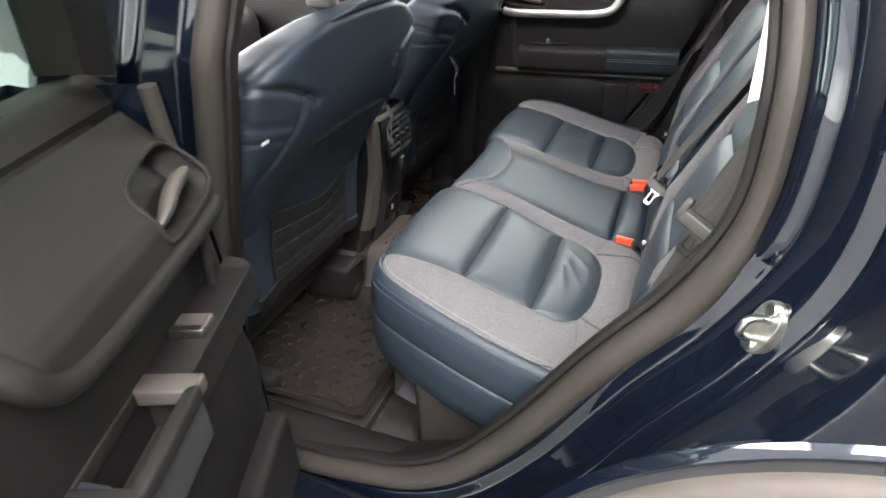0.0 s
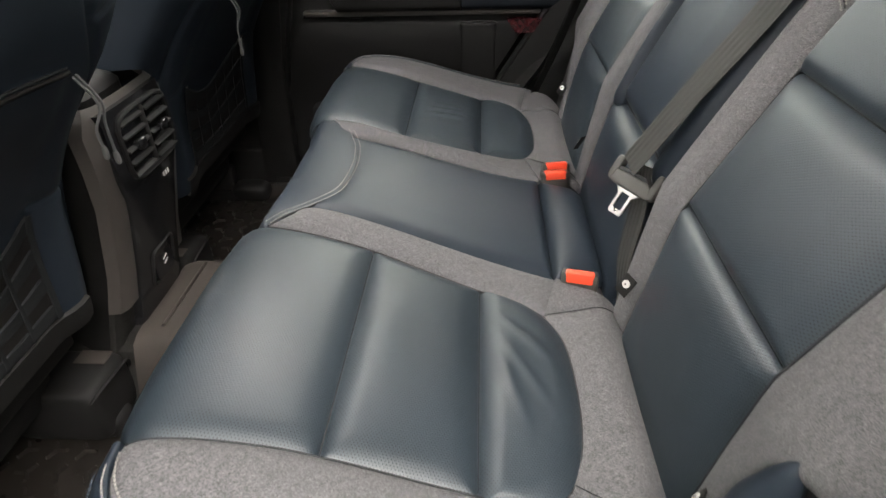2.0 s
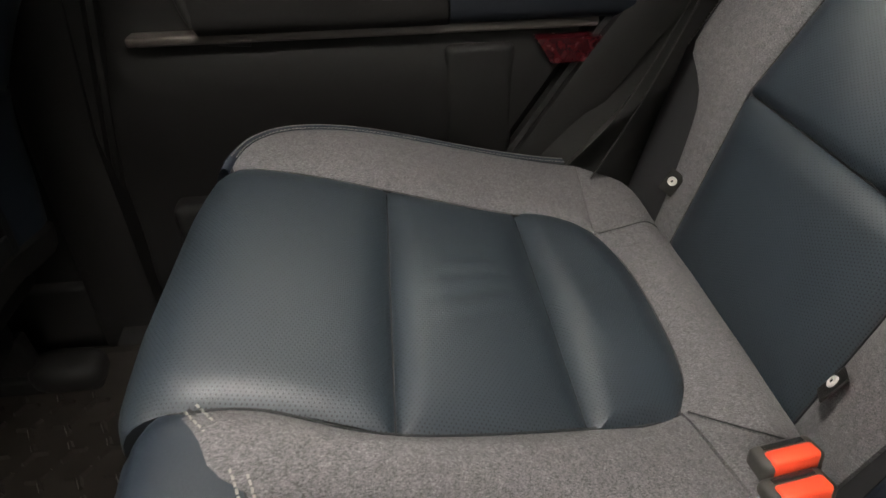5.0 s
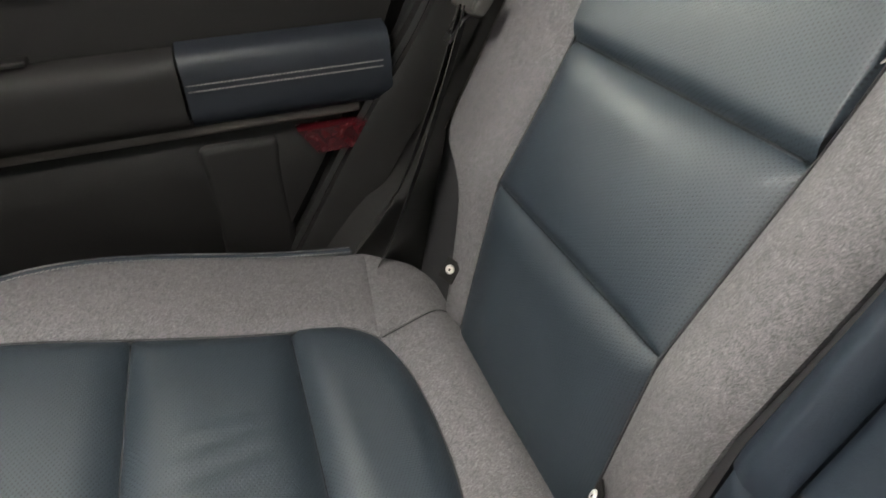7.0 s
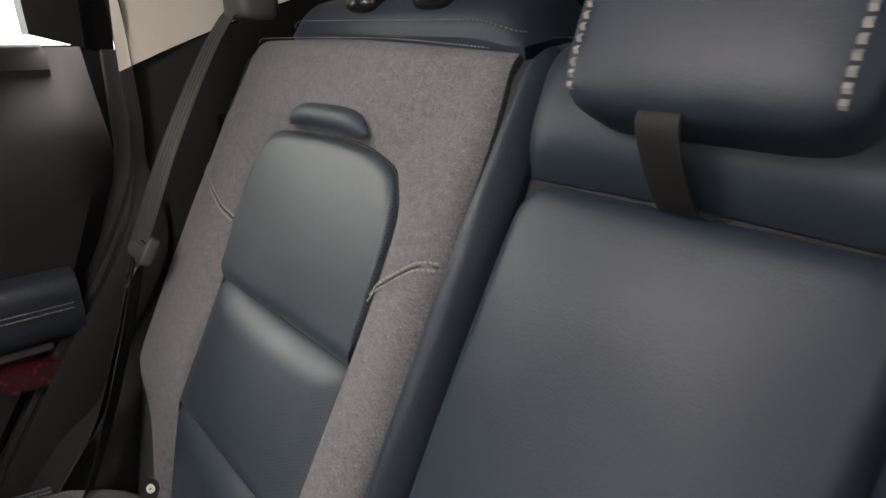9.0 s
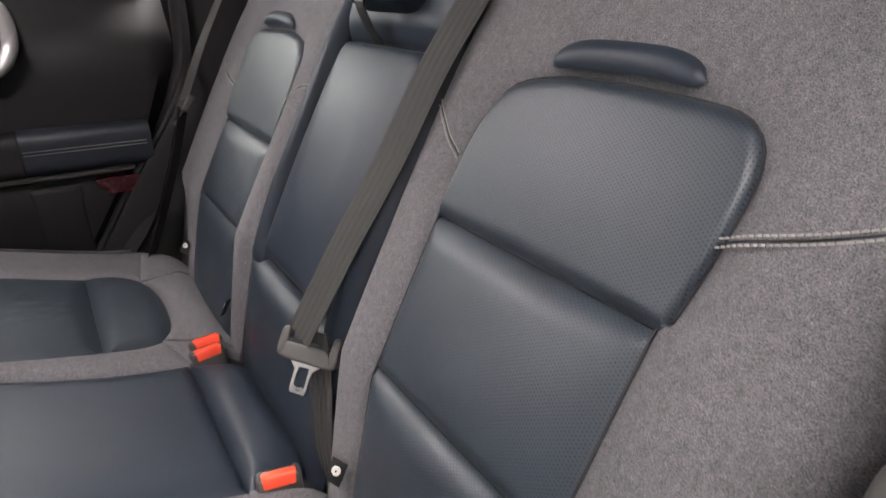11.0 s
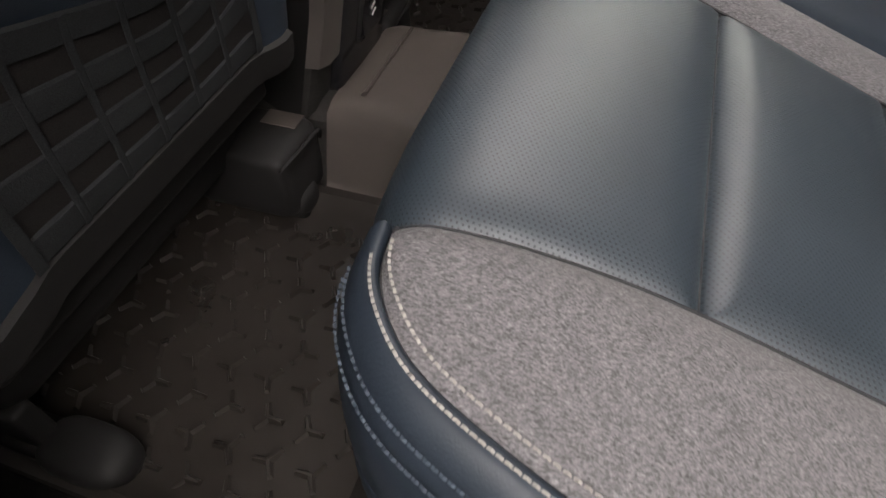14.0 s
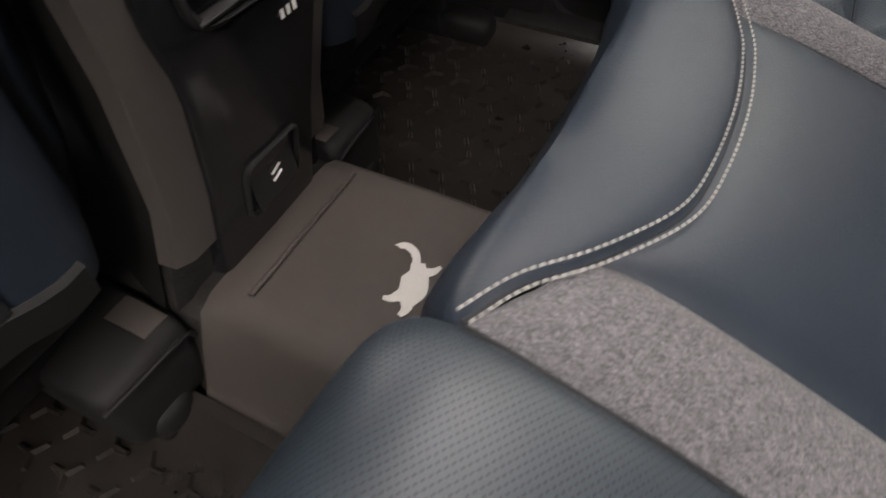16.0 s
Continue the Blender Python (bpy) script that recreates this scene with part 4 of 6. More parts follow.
def side_back(sy):
    Y = (lambda v: sy * v)
    dl, du = (0.01, 0.026) if sy < 0 else (0.0, 0.0)
    va, vb = 0.168 + dl, 0.309 + du
    g = Geo()
    rows = []
    for w in np.linspace(0.15, 0.60, 14):
        col = [back(Y(w), v, -0.012) for v in np.linspace(-0.04, 0.70, 26)]
        rows.append(col + [col[-1] + np.array([0.0, 0, -0.08]), back(Y(w), 0.0, -0.12)])
    b = part("side_backrest", g.grid(rows, wrap_v=True).cap(rows[0]).cap(rows[-1], True), FOAM, bench, "reclined seat back in navy leather and grey cloth")
    th = Geo()
    panel("low_panel", [(-0.03, Y(0.460)), (0.07, Y(0.457)), (va, Y(0.455))], [(-0.03, Y(0.218)), (0.07, Y(0.217)), (va, Y(0.217))], lambda v, w, h=0: back(w, v, h), PERF, b, 34, 28, (1, 1, 0, (2.0, 0.024)), 0.006, 0.012, 0.010, label="perforated navy leather panel")
    panel("mid_panel", [(va, Y(0.455)), (0.24 + du / 2, Y(0.454)), (vb, Y(0.456))], [(va, Y(0.217)), (0.24 + du / 2, Y(0.215)), (vb, Y(0.214))], lambda v, w, h=0: back(w, v, h), PERF, b, 34, 28, (1, 1, (1.6, 0.012), (2.0, 0.024)), 0.006, 0.012, 0.005, label="perforated navy leather panel")
    panel("high_panel", [(vb, Y(0.456)), (vb, Y(0.40)), (vb, Y(0.30)), (vb, Y(0.214))],
          [(0.34, Y(0.463)), (0.40, Y(0.471)), (0.448, Y(0.471)), (0.474, Y(0.448)), (0.480, Y(0.38)), (0.480, Y(0.30)), (0.466, Y(0.243)), (0.43, Y(0.222)), (0.38, Y(0.216)), (0.33, Y(0.214))],
          lambda v, w, h=0: back(w, v, h), PERF, b, 48, 34, ((1.6, 0.012), (1.1, 0.009), 0, 0), 0.006, 0.009, 0.002, label="perforated navy leather panel")
    S = (lambda v, w, h=0: back(w, v, h - 0.5 * max(0.0, abs(w) - 0.56) - 6.0 * max(0.0, abs(w) - 0.575) ** 2))
    outer = [(-0.03, Y(0.503)), (0.03, Y(0.505)), (0.11, Y(0.513)), (0.150, Y(0.530)), (0.172, Y(0.580)), (0.19, Y(0.604)), (0.22, Y(0.614)), (0.33, Y(0.622)), (0.45, Y(0.63)), (0.54, Y(0.63)), (0.588, Y(0.60))]
    panel("outer_cloth", [(-0.03, Y(0.460)), (va, Y(0.455)), (vb, Y(0.456)), (0.34, Y(0.463)), (0.40, Y(0.471)), (0.448, Y(0.471)), (0.474, Y(0.448))], outer, S, FELT, b, 40, 16, ((1.3, 0.028), 1, 0, 0), 0.006, 0.012, 0.009, label="heather grey cloth bolster")
    panel("inner_cloth", [(-0.03, Y(0.218)), (va, Y(0.217)), (vb, Y(0.214)), (0.38, Y(0.216)), (0.43, Y(0.222)), (0.466, Y(0.243))], [(-0.03, Y(0.165)), (va, Y(0.155)), (vb, Y(0.152)), (0.40, Y(0.152)), (0.50, Y(0.155)), (0.577, Y(0.165))],
          lambda v, w, h=0: back(w, v, h), FELT, b, 40, 12, ((1.3, 0.022), 1, 0, 0), 0.006, 0.012, 0.007, label="heather grey cloth bolster")
    panel("top_cloth", [(0.474, Y(0.448)), (0.480, Y(0.38)), (0.480, Y(0.30)), (0.466, Y(0.243))], [(0.588, Y(0.60)), (0.590, Y(0.45)), (0.588, Y(0.32)), (0.577, Y(0.165))], S, FELT, b, 36, 20, ((1.3, 0.03), 1, 0, 0), 0.006, 0.012, 0.008, label="heather grey cloth shoulder")
    CAP = [(0.612, Y(0.55)), (0.600, Y(0.52)), (0.597, Y(0.40)), (0.595, Y(0.30)), (0.593, Y(0.22)), (0.582, Y(0.165))]
    def crest(v, w, h=0.0):
        """The padded leather top, rising behind the cloth's upper seam."""
        a, r = max(0.0, v - 0.585), 0.05
        k = min(1.0, max(0.0, (0.565 - abs(w)) / 0.07)) * min(1.0, max(0.0, (abs(w) - 0.155) / 0.05))
        k = k * k * (3 - 2 * k)
        th = min(a / r, radians(80))
        rise = r * (math.cos(radians(80) - th) - math.cos(radians(80))) * 0.95
        run = r * (math.sin(radians(80)) - math.sin(radians(80) - th)) + max(0.0, a - r * radians(80))
        p = back(w, 0.585, 0.0)
        q = p + np.array([run, 0, rise - 0.12 * max(0.0, a - 0.09)])
        f = back(w, v, 0.004)
        return f + (q - f) * k + np.array([-0.25, 0, 0.97]) * h
    panel("top_cap", CAP, [(0.68, Y(0.54)), (0.70, Y(0.50)), (0.70, Y(0.40)), (0.70, Y(0.30)), (0.70, Y(0.22)), (0.68, Y(0.17))], crest, LEATHER, b, 40, 24, (0.8, 0, 1, 1), 0.006, 0.010, 0.003, label="smooth navy leather top")
    seam_thread(th, CAP, crest, 60, 0.006 * sy, 0.0022, pitch=0.0052)
    seam_thread(th, [(0.572, Y(0.57)), (0.575, Y(0.45)), (0.574, Y(0.32)), (0.564, Y(0.178))], S, 60, 0.0, 0.0056)
    # cross stitches on the bolsters
    for line in ([(0.371 + du, Y(0.470)), (0.389 + du, Y(0.52)), (0.41 + du, Y(0.565)), (0.432 + du, Y(0.615))], [(0.366 + du, Y(0.214)), (0.386 + du, Y(0.191)), (0.404 + du, Y(0.168)), (0.408 + du, Y(0.155))]):
        L = curve(line, 24)
        run = np.concatenate(([0], np.cumsum(np.linalg.norm(np.diff(L, axis=0), axis=1))))
        hs_ = [0.0065 - 0.0075 * (math.exp(-(r / 0.012) ** 2) + math.exp(-((run[-1] - r) / 0.012) ** 2)) for r in run]
        part("bolster_seam", tube(Geo(), [S(v, w, h + 0.0002) for (v, w), h in zip(L, hs_)], 0.0008, 6), FOAM, b)
        for off in (-0.0028, 0.0028):
            stitches(th, [S(v + off, w, h + 0.001) for (v, w), h in zip(L, hs_)], up=tuple(BN))
    for v0 in (va, vb):
        part("panel_seam", tube(Geo(), [back(Y(w), v0, -0.0118) for w in np.linspace(0.222, 0.452, 20)], 0.0016, 6), FOAM, b)
    seam = [(-0.02, 0.460), (va, 0.455), (vb, 0.456), (0.34, 0.463), (0.40, 0.471), (0.448, 0.471), (0.474, 0.448), (0.480, 0.38), (0.480, 0.30), (0.466, 0.243), (0.43, 0.222), (0.38, 0.216), (vb, 0.214), (va, 0.217), (-0.02, 0.218)]
    part("panel_seam", tube(Geo(), [back(Y(w), v, -0.0068) for v, w in curve(seam, 110)], 0.0013, 6), FOAM, b)
    # latch pull above the panel
    g = Geo()
    P = []
    for i in range(31):
        u = i / 30
        w = 0.283 + u * 0.137
        e = math.sqrt(max(0.0, 1 - abs(2 * u - 1) ** 5))
        row = []
        for k in range(9):
            vv = k / 8
            v = 0.496 + 0.009 * (1 - abs(2 * u - 1) ** 3) + (vv - 0.5) * 0.024 * e
            row.append(back(Y(w), v - 0.008, 0.002 + 0.009 * e * math.sin(math.pi * min(1, vv * 0.9 + 0.05)) ** 0.6))
        P.append(row)
    g.grid(P, flip=sy > 0)
    part("top_lip", g, LEATHER, b, "smooth navy leather lip above the panel")
    seam_thread(th, [(0.17, Y(0.578)), (0.25, Y(0.582)), (0.33, Y(0.588)), (0.42, Y(0.592)), (0.50, Y(0.592))], S, 60, 0.0, 0.010)
    if sy < 0:
        part("side_boxing", tube(Geo(), [back(Y(0.517 + 0.012 * k / 29), 0.0 + 0.166 * k / 29, -0.002 + 0.008 * k / 29) for k in range(30)], [0.021 * max(0.03, min(1.0, (0.25 + k) / 7, (29.3 - k) / 10)) ** 0.6 for k in range(30)], 20), LEATHER, b, "padded navy leather side")
    tagged(part("stitching", th, THREAD, b, "pale stitching"), kind="stuff")
    # child seat anchor tags
    for w in (0.203, 0.482):
        turn = Matrix.Rotation(radians(36 if w > 0.3 else -36) * sy, 4, Vector(BD))
        M = Matrix.Translation(back(Y(w), 0.047, 0.0105)) @ turn @ Euler((0, radians(-62.5), 0)).to_matrix().to_4x4()
        part("anchor_tag", Geo().box(-0.013, 0.013, -0.009, 0.009, -0.001, 0.001, 0.0008).move(M), BLACK, b, "small black anchor tag")
        rows = [[(0.002 + r * math.cos(a), r * math.sin(a), z) for a in np.linspace(0, 2 * math.pi, 20, endpoint=False)] for r, z in ((0.0050, 0), (0.0050, 0.0022), (0.0042, 0.0030), (0.0026, 0.0030), (0.0022, 0.0024), (0.0, 0.0024))]
        part("anchor_button", Geo().grid(rows, wrap_v=True).move(M), WHITE, b, "round white anchor button")
        part("anchor_mark", Geo().box(0.0008, 0.0032, -0.0008, 0.0008, 0.0022, 0.0030, 0.0002).move(M), GLOSS, b, "dark printed mark")
    return b


side_back(-1)
side_back(1)

# middle backrest with the folded armrest
g = Geo()
rows = []
for w in np.linspace(-0.149, 0.149, 12):
    col = [back(w, v, -0.02) for v in np.linspace(-0.04, 0.70, 26)]
    rows.append(col + [col[-1] + np.array([0.0, 0, -0.08]), back(w, 0.0, -0.12)])
mb = part("middle_backrest", g.grid(rows, wrap_v=True).cap(rows[0]).cap(rows[-1], True), FOAM, bench, "navy leather middle back with folded armrest pad")

SB = (lambda v, w, h=0: back(w, v, h))
panel("low_panel", [(-0.03, -0.148), (0.07, -0.148), (0.165, -0.146)], [(-0.03, 0.148), (0.07, 0.148), (0.165, 0.146)], SB, LEATHER, mb, 30, 24, (1, 1, 0, (2.2, 0.028)), 0.008, 0.014, 0.012, label="smooth navy leather lower panel")
panel("armrest_pad", [(0.172, -0.102), (0.30, -0.103), (0.44, -0.102), (0.470, -0.097), (0.484, -0.08)], [(0.172, 0.117), (0.30, 0.119), (0.44, 0.118), (0.470, 0.113), (0.484, 0.096)], SB, LEATHER, mb, 40, 34, (1, 1, 1, 1), 0.012, 0.010, 0.012, label="smooth navy leather armrest pad")
for s in (-1, 1):
    panel("side_roll", [(0.155, s * 0.118 + (0.016 if s < 0 else 0)), (0.30, s * 0.12 + (0.016 if s < 0 else 0)), (0.44, s * 0.119 + (0.016 if s < 0 else 0)), (0.52, s * 0.124), (0.584, s * 0.128)], [(0.155, s * 0.150), (0.30, s * 0.150), (0.44, s * 0.150), (0.52, s * 0.150), (0.584, s * 0.150)], SB, LEATHER, mb, 60, 26, (1, 1, 0, 0), 0.011, 0.010, 0.010, label="smooth navy leather side roll")
panel("upper_band", [(0.486, -0.119), (0.488, 0.0), (0.486, 0.119)], [(0.584, -0.127), (0.586, 0.0), (0.584, 0.127)], lambda v, w, h=0: back(w, v, h - 0.016 * math.exp(-((v - 0.48) / 0.02) ** 2) + 0.004), LEATHER, mb, 26, 16, (1, 1, 1, 1), 0.006, 0.012, 0.004, label="smooth navy leather band")
panel("top_cap", [(0.585, -0.15), (0.587, 0.0), (0.585, 0.15)], [(0.70, -0.15), (0.70, 0.0), (0.70, 0.15)], SB, LEATHER, mb, 26, 12, (1, 0, 1, 1), 0.006, 0.012, 0.006, label="smooth navy leather top")
th = Geo()
seam_thread(th, [(0.590, -0.148), (0.592, 0.0), (0.590, 0.148)], SB, 40, 0.0, 0.002)
tagged(part("stitching", th, THREAD, mb, "pale stitching"), kind="stuff")
# headrests
HRM = Matrix.Translation((0.243, 0.002, 1.240)) @ Euler((0, radians(24), 0)).to_matrix().to_4x4()
hr = thing("headrest", "navy leather middle headrest with pale stitching, lowered", "headrest", "rear headrests")
g = rbox(0, 0, 0, 0.115, 0.155, 0.175, 7, 128, 80)
g.v = [(x, y * (1 - 0.15 * (x + 0.0575) / 0.115), z) for x, y, z in g.v]
part("pad", g.move(HRM), LEATHER, hr)
th = Geo()
for s in (-1, 1):
    yy = s * 0.0620
    ky = 1 - (abs(yy) / 0.0775) ** 7
    pts = [(-0.0575 * max(0.0, ky - (abs(z) / 0.0875) ** 7) ** (1 / 7) - 0.0012, yy, z) for z in np.linspace(0.07, -0.078, 40)]
    stitches(th, [tuple(HRM @ Vector(q)) for q in pts], 0.0060, 0.0042, 0.00125, up=(-1, 0, 0.3))
tagged(part("stitching", th, THREAD, hr, "pale stitching"), kind="stuff")
g = ribbon(Geo(), curve([(0.172, 0.013, 1.188), (0.164, 0.013, 1.180), (0.166, 0.012, 1.168), (0.174, 0.010, 1.150), (0.186, 0.008, 1.132)], 16), (0, 1, 0), 0.022, 0.0022)
part("pull_strap", g, BLACK, hr, "black pull strap")
for sy in (-1, 1):
    hs = thing("headrest", "navy leather outer headrest on steel posts, raised", "headrest", "rear headrests")
    M = Matrix.Translation((0.33, sy * 0.335, 1.40)) @ Euler((0, radians(20), 0)).to_matrix().to_4x4()
    part("pad", rbox(0, 0, 0, 0.11, 0.26, 0.19, 5, 40, 24).move(M), LEATHER, hs)
    for s in (-1, 1):
        part("post", tube(Geo(), [(0.315, sy * 0.335 + s * 0.052, 1.33), (0.272, sy * 0.335 + s * 0.052, 1.24)], 0.006, 12), CHROME, hs)
        part("post_guide", rbox(0.270, sy * 0.335 + s * 0.052, 1.246, 0.05, 0.046, 0.020, 3), GLOSS, hs, "black plastic post guide")


# ---- belts and buckles ----
def tongue(parent, m, steel=True):
    """A belt's sliding tongue: plastic bar with a steel plate below it, in a frame of its own (x across, y along the belt)."""
    bar = part("tongue_grip", rbox(0, -0.003, 0, 0.070, 0.019, 0.013, 5, 40, 14).move(m), BUCKLE, parent, "dark grey plastic grip")
    for s in (-1, 1):
        part("grip_end", rbox(s * 0.0315, 0.006, 0.0, 0.011, 0.032, 0.0135, 4, 24, 12).move(m), BUCKLE, parent)
    part("belt_slot", Geo().box(-0.026, 0.026, 0.004, 0.0105, -0.0045, 0.0045, 0.001).move(m), FOAM, parent, "dark slot for the webbing")
    g = Geo()
    outer = [(-0.0180, -0.009), (-0.0175, -0.0125), (-0.0140, -0.0160), (-0.0105, -0.0195), (-0.0102, -0.040), (-0.0082, -0.044), (0.0082, -0.044), (0.0102, -0.040), (0.0105, -0.0195), (0.0140, -0.0160), (0.0175, -0.0125), (0.0180, -0.009)]
    inner = [(-0.0062, -0.0165), (-0.0063, -0.018), (-0.0064, -0.0195), (-0.0066, -0.022), (-0.0066, -0.035), (-0.0054, -0.0370), (0.0054, -0.0370), (0.0066, -0.035), (0.0066, -0.022), (0.0064, -0.0195), (0.0063, -0.018), (0.0062, -0.0165)]
    for z, fl in ((0.0013, False), (-0.0013, True)):
        g.grid([[(x, y, z) for x, y in outer], [(x, y, z) for x, y in inner]], wrap_v=True, flip=fl)
    for ring, fl in ((outer, True), (inner, False)):
        g.grid([[(x, y, -0.0013) for x, y in ring], [(x, y, 0.0013) for x, y in ring]], wrap_v=True, flip=fl)
    part("tongue_plate", g.move(m), CHROME, parent, "bright steel tongue plate", sharp=30)


def frame_of(c, across, along):
    a, l = Vector(across).normalized(), Vector(along).normalized()
    a = (a - l * a.dot(l)).normalized()
    n = a.cross(l)
    return Matrix((( a.x, l.x, n.x, c[0]), (a.y, l.y, n.y, c[1]), (a.z, l.z, n.z, c[2]), (0, 0, 0, 1)))


# middle belt, down between the middle and the near backrest
mbelt = thing("middle_seat_belt", "black webbing seat belt with steel tongue lying on the seat back", "seat belt", "seat belts")
pts = [back(-0.168, 0.64, 0.012), back(-0.160, 0.585, 0.016), back(-0.150, 0.48, 0.016), back(-0.138, 0.36, 0.018), back(-0.125, 0.26, 0.022), back(-0.117, 0.155, 0.03)]
part("webbing", ribbon(Geo(), curve(pts, 40), (-0.1, 1, 0), 0.047), WEB, mbelt)
pts = [back(-0.120, 0.165, 0.012), back(-0.135, 0.12, 0.006), back(-0.15, 0.06, 0.004), back(-0.158, 0.0, -0.01), back(-0.158, -0.06, -0.03)]
part("lower_webbing", ribbon(Geo(), curve(pts, 20), (-0.1, 1, 0), 0.044), WEB, mbelt)
tongue(mbelt, frame_of((0.018, -0.124, 0.836), (0.5, -0.8, -0.10), (0.50, 0.30, 0.80)))

# near belt, from the pillar down to its tongue
nb = thing("near_seat_belt", "dark webbing seat belt with steel tongue hanging beside the seat", "seat belt", "seat belts")
hi = [(0.245, -0.578, 1.37), (0.196, -0.590, 1.27), (0.155, -0.602, 1.17), (0.117, -0.609, 1.085), (0.084, -0.612, 1.012)]
part("webbing", ribbon(Geo(), curve(hi, 30), (0.81, -0.45, -0.36), 0.050), WEB, nb)
for k in range(2):
    lo = [(0.084 + 0.006 * k, -0.614, 1.0), (0.064 + 0.010 * k, -0.614 + 0.010 * k, 0.94), (0.043 + 0.013 * k, -0.613 + 0.012 * k, 0.88), (0.026 + 0.014 * k, -0.612 + 0.012 * k, 0.83)]
    part("lower_webbing", ribbon(Geo(), curve(lo, 24), (0.81, -0.45, -0.36), 0.036), WEB, nb)
tongue(nb, frame_of((0.080, -0.616, 1.006), (-0.81, 0.45, 0.36), (0.42, 0.0, 0.90)))

# far belt
fb = thing("far_seat_belt", "black webbing seat belt with tongue beside the far seat", "seat belt", "seat belts")
hi = [(0.30, 0.535, 1.262), (0.222, 0.55, 1.256), (0.185, 0.572, 1.222), (0.120, 0.578, 1.11), (0.062, 0.572, 0.995)]
part("webbing", ribbon(Geo(), curve(hi, 36), [(0.12 - 0.24 * min(1.0, k / 30), 0.99, 0.0) for k in range(36)], 0.045), WEB, fb)
for k in range(2):
    lo = [(0.06, 0.566 + 0.01 * k, 0.985), (0.03, 0.568 + 0.016 * k, 0.89), (-0.01, 0.572 + 0.03 * k, 0.78), (-0.045 - 0.02 * k, 0.585 + 0.04 * k, 0.69)]
    part("lower_webbing", ribbon(Geo(), curve(lo, 24), (0.5, 0.7, 0.1), 0.045), WEB, fb)
tongue(fb, frame_of((0.062, 0.564, 0.990), (0.1, 0.95, 0.0), (0.09, 0.0, 0.135)))
part("belt_guide", rbox(0.218, 0.552, 1.248, 0.05, 0.06, 0.032, 4), BUCKLE, fb, "warm grey plastic belt guide")


def buckle(c, tilt, yaw):
    b = thing("seat_belt_buckle", "dark plastic belt buckle with red release button", "belt buckle", "belt buckles")
    M = Matrix.Translation(c) @ Euler((0, radians(tilt), radians(yaw))).to_matrix().to_4x4()
    part("housing", Geo().box(-0.01, 0.011, -0.024, 0.024, -0.06, 0.014, 0.005).move(M), BUCKLE, b)
    part("release_button", Geo().box(-0.0105, 0.002, -0.0185, 0.0185, 0.0, 0.0165, 0.003).move(M), RED, b, "red release button")
    part("slot", Geo().box(0.0035, 0.0075, -0.016, 0.016, 0.006, 0.0145, 0.0006).move(M), GLOSS, b)
    return b


buckle((-0.036, -0.144, 0.700), 10, 78)
buckle((-0.040, 0.147, 0.699), 10, 98)
buckle((-0.036, 0.169, 0.703), 10, 98)


# ---- front seats ----
SEAT_BACK = curve([(0.64, -0.714), (0.70, -0.706), (0.78, -0.699), (0.84, -0.687), (0.88, -0.668), (0.92, -0.643), (0.96, -0.612), (1.0, -0.582), (1.05, -0.554), (1.1, -0.536), (1.2, -0.502), (1.24, -0.492)], 120)


def fx(z):
    """Rear face of a front seat's back, scooped out below for the knees."""
    return float(np.interp(z, SEAT_BACK[:, 0], SEAT_BACK[:, 1]))


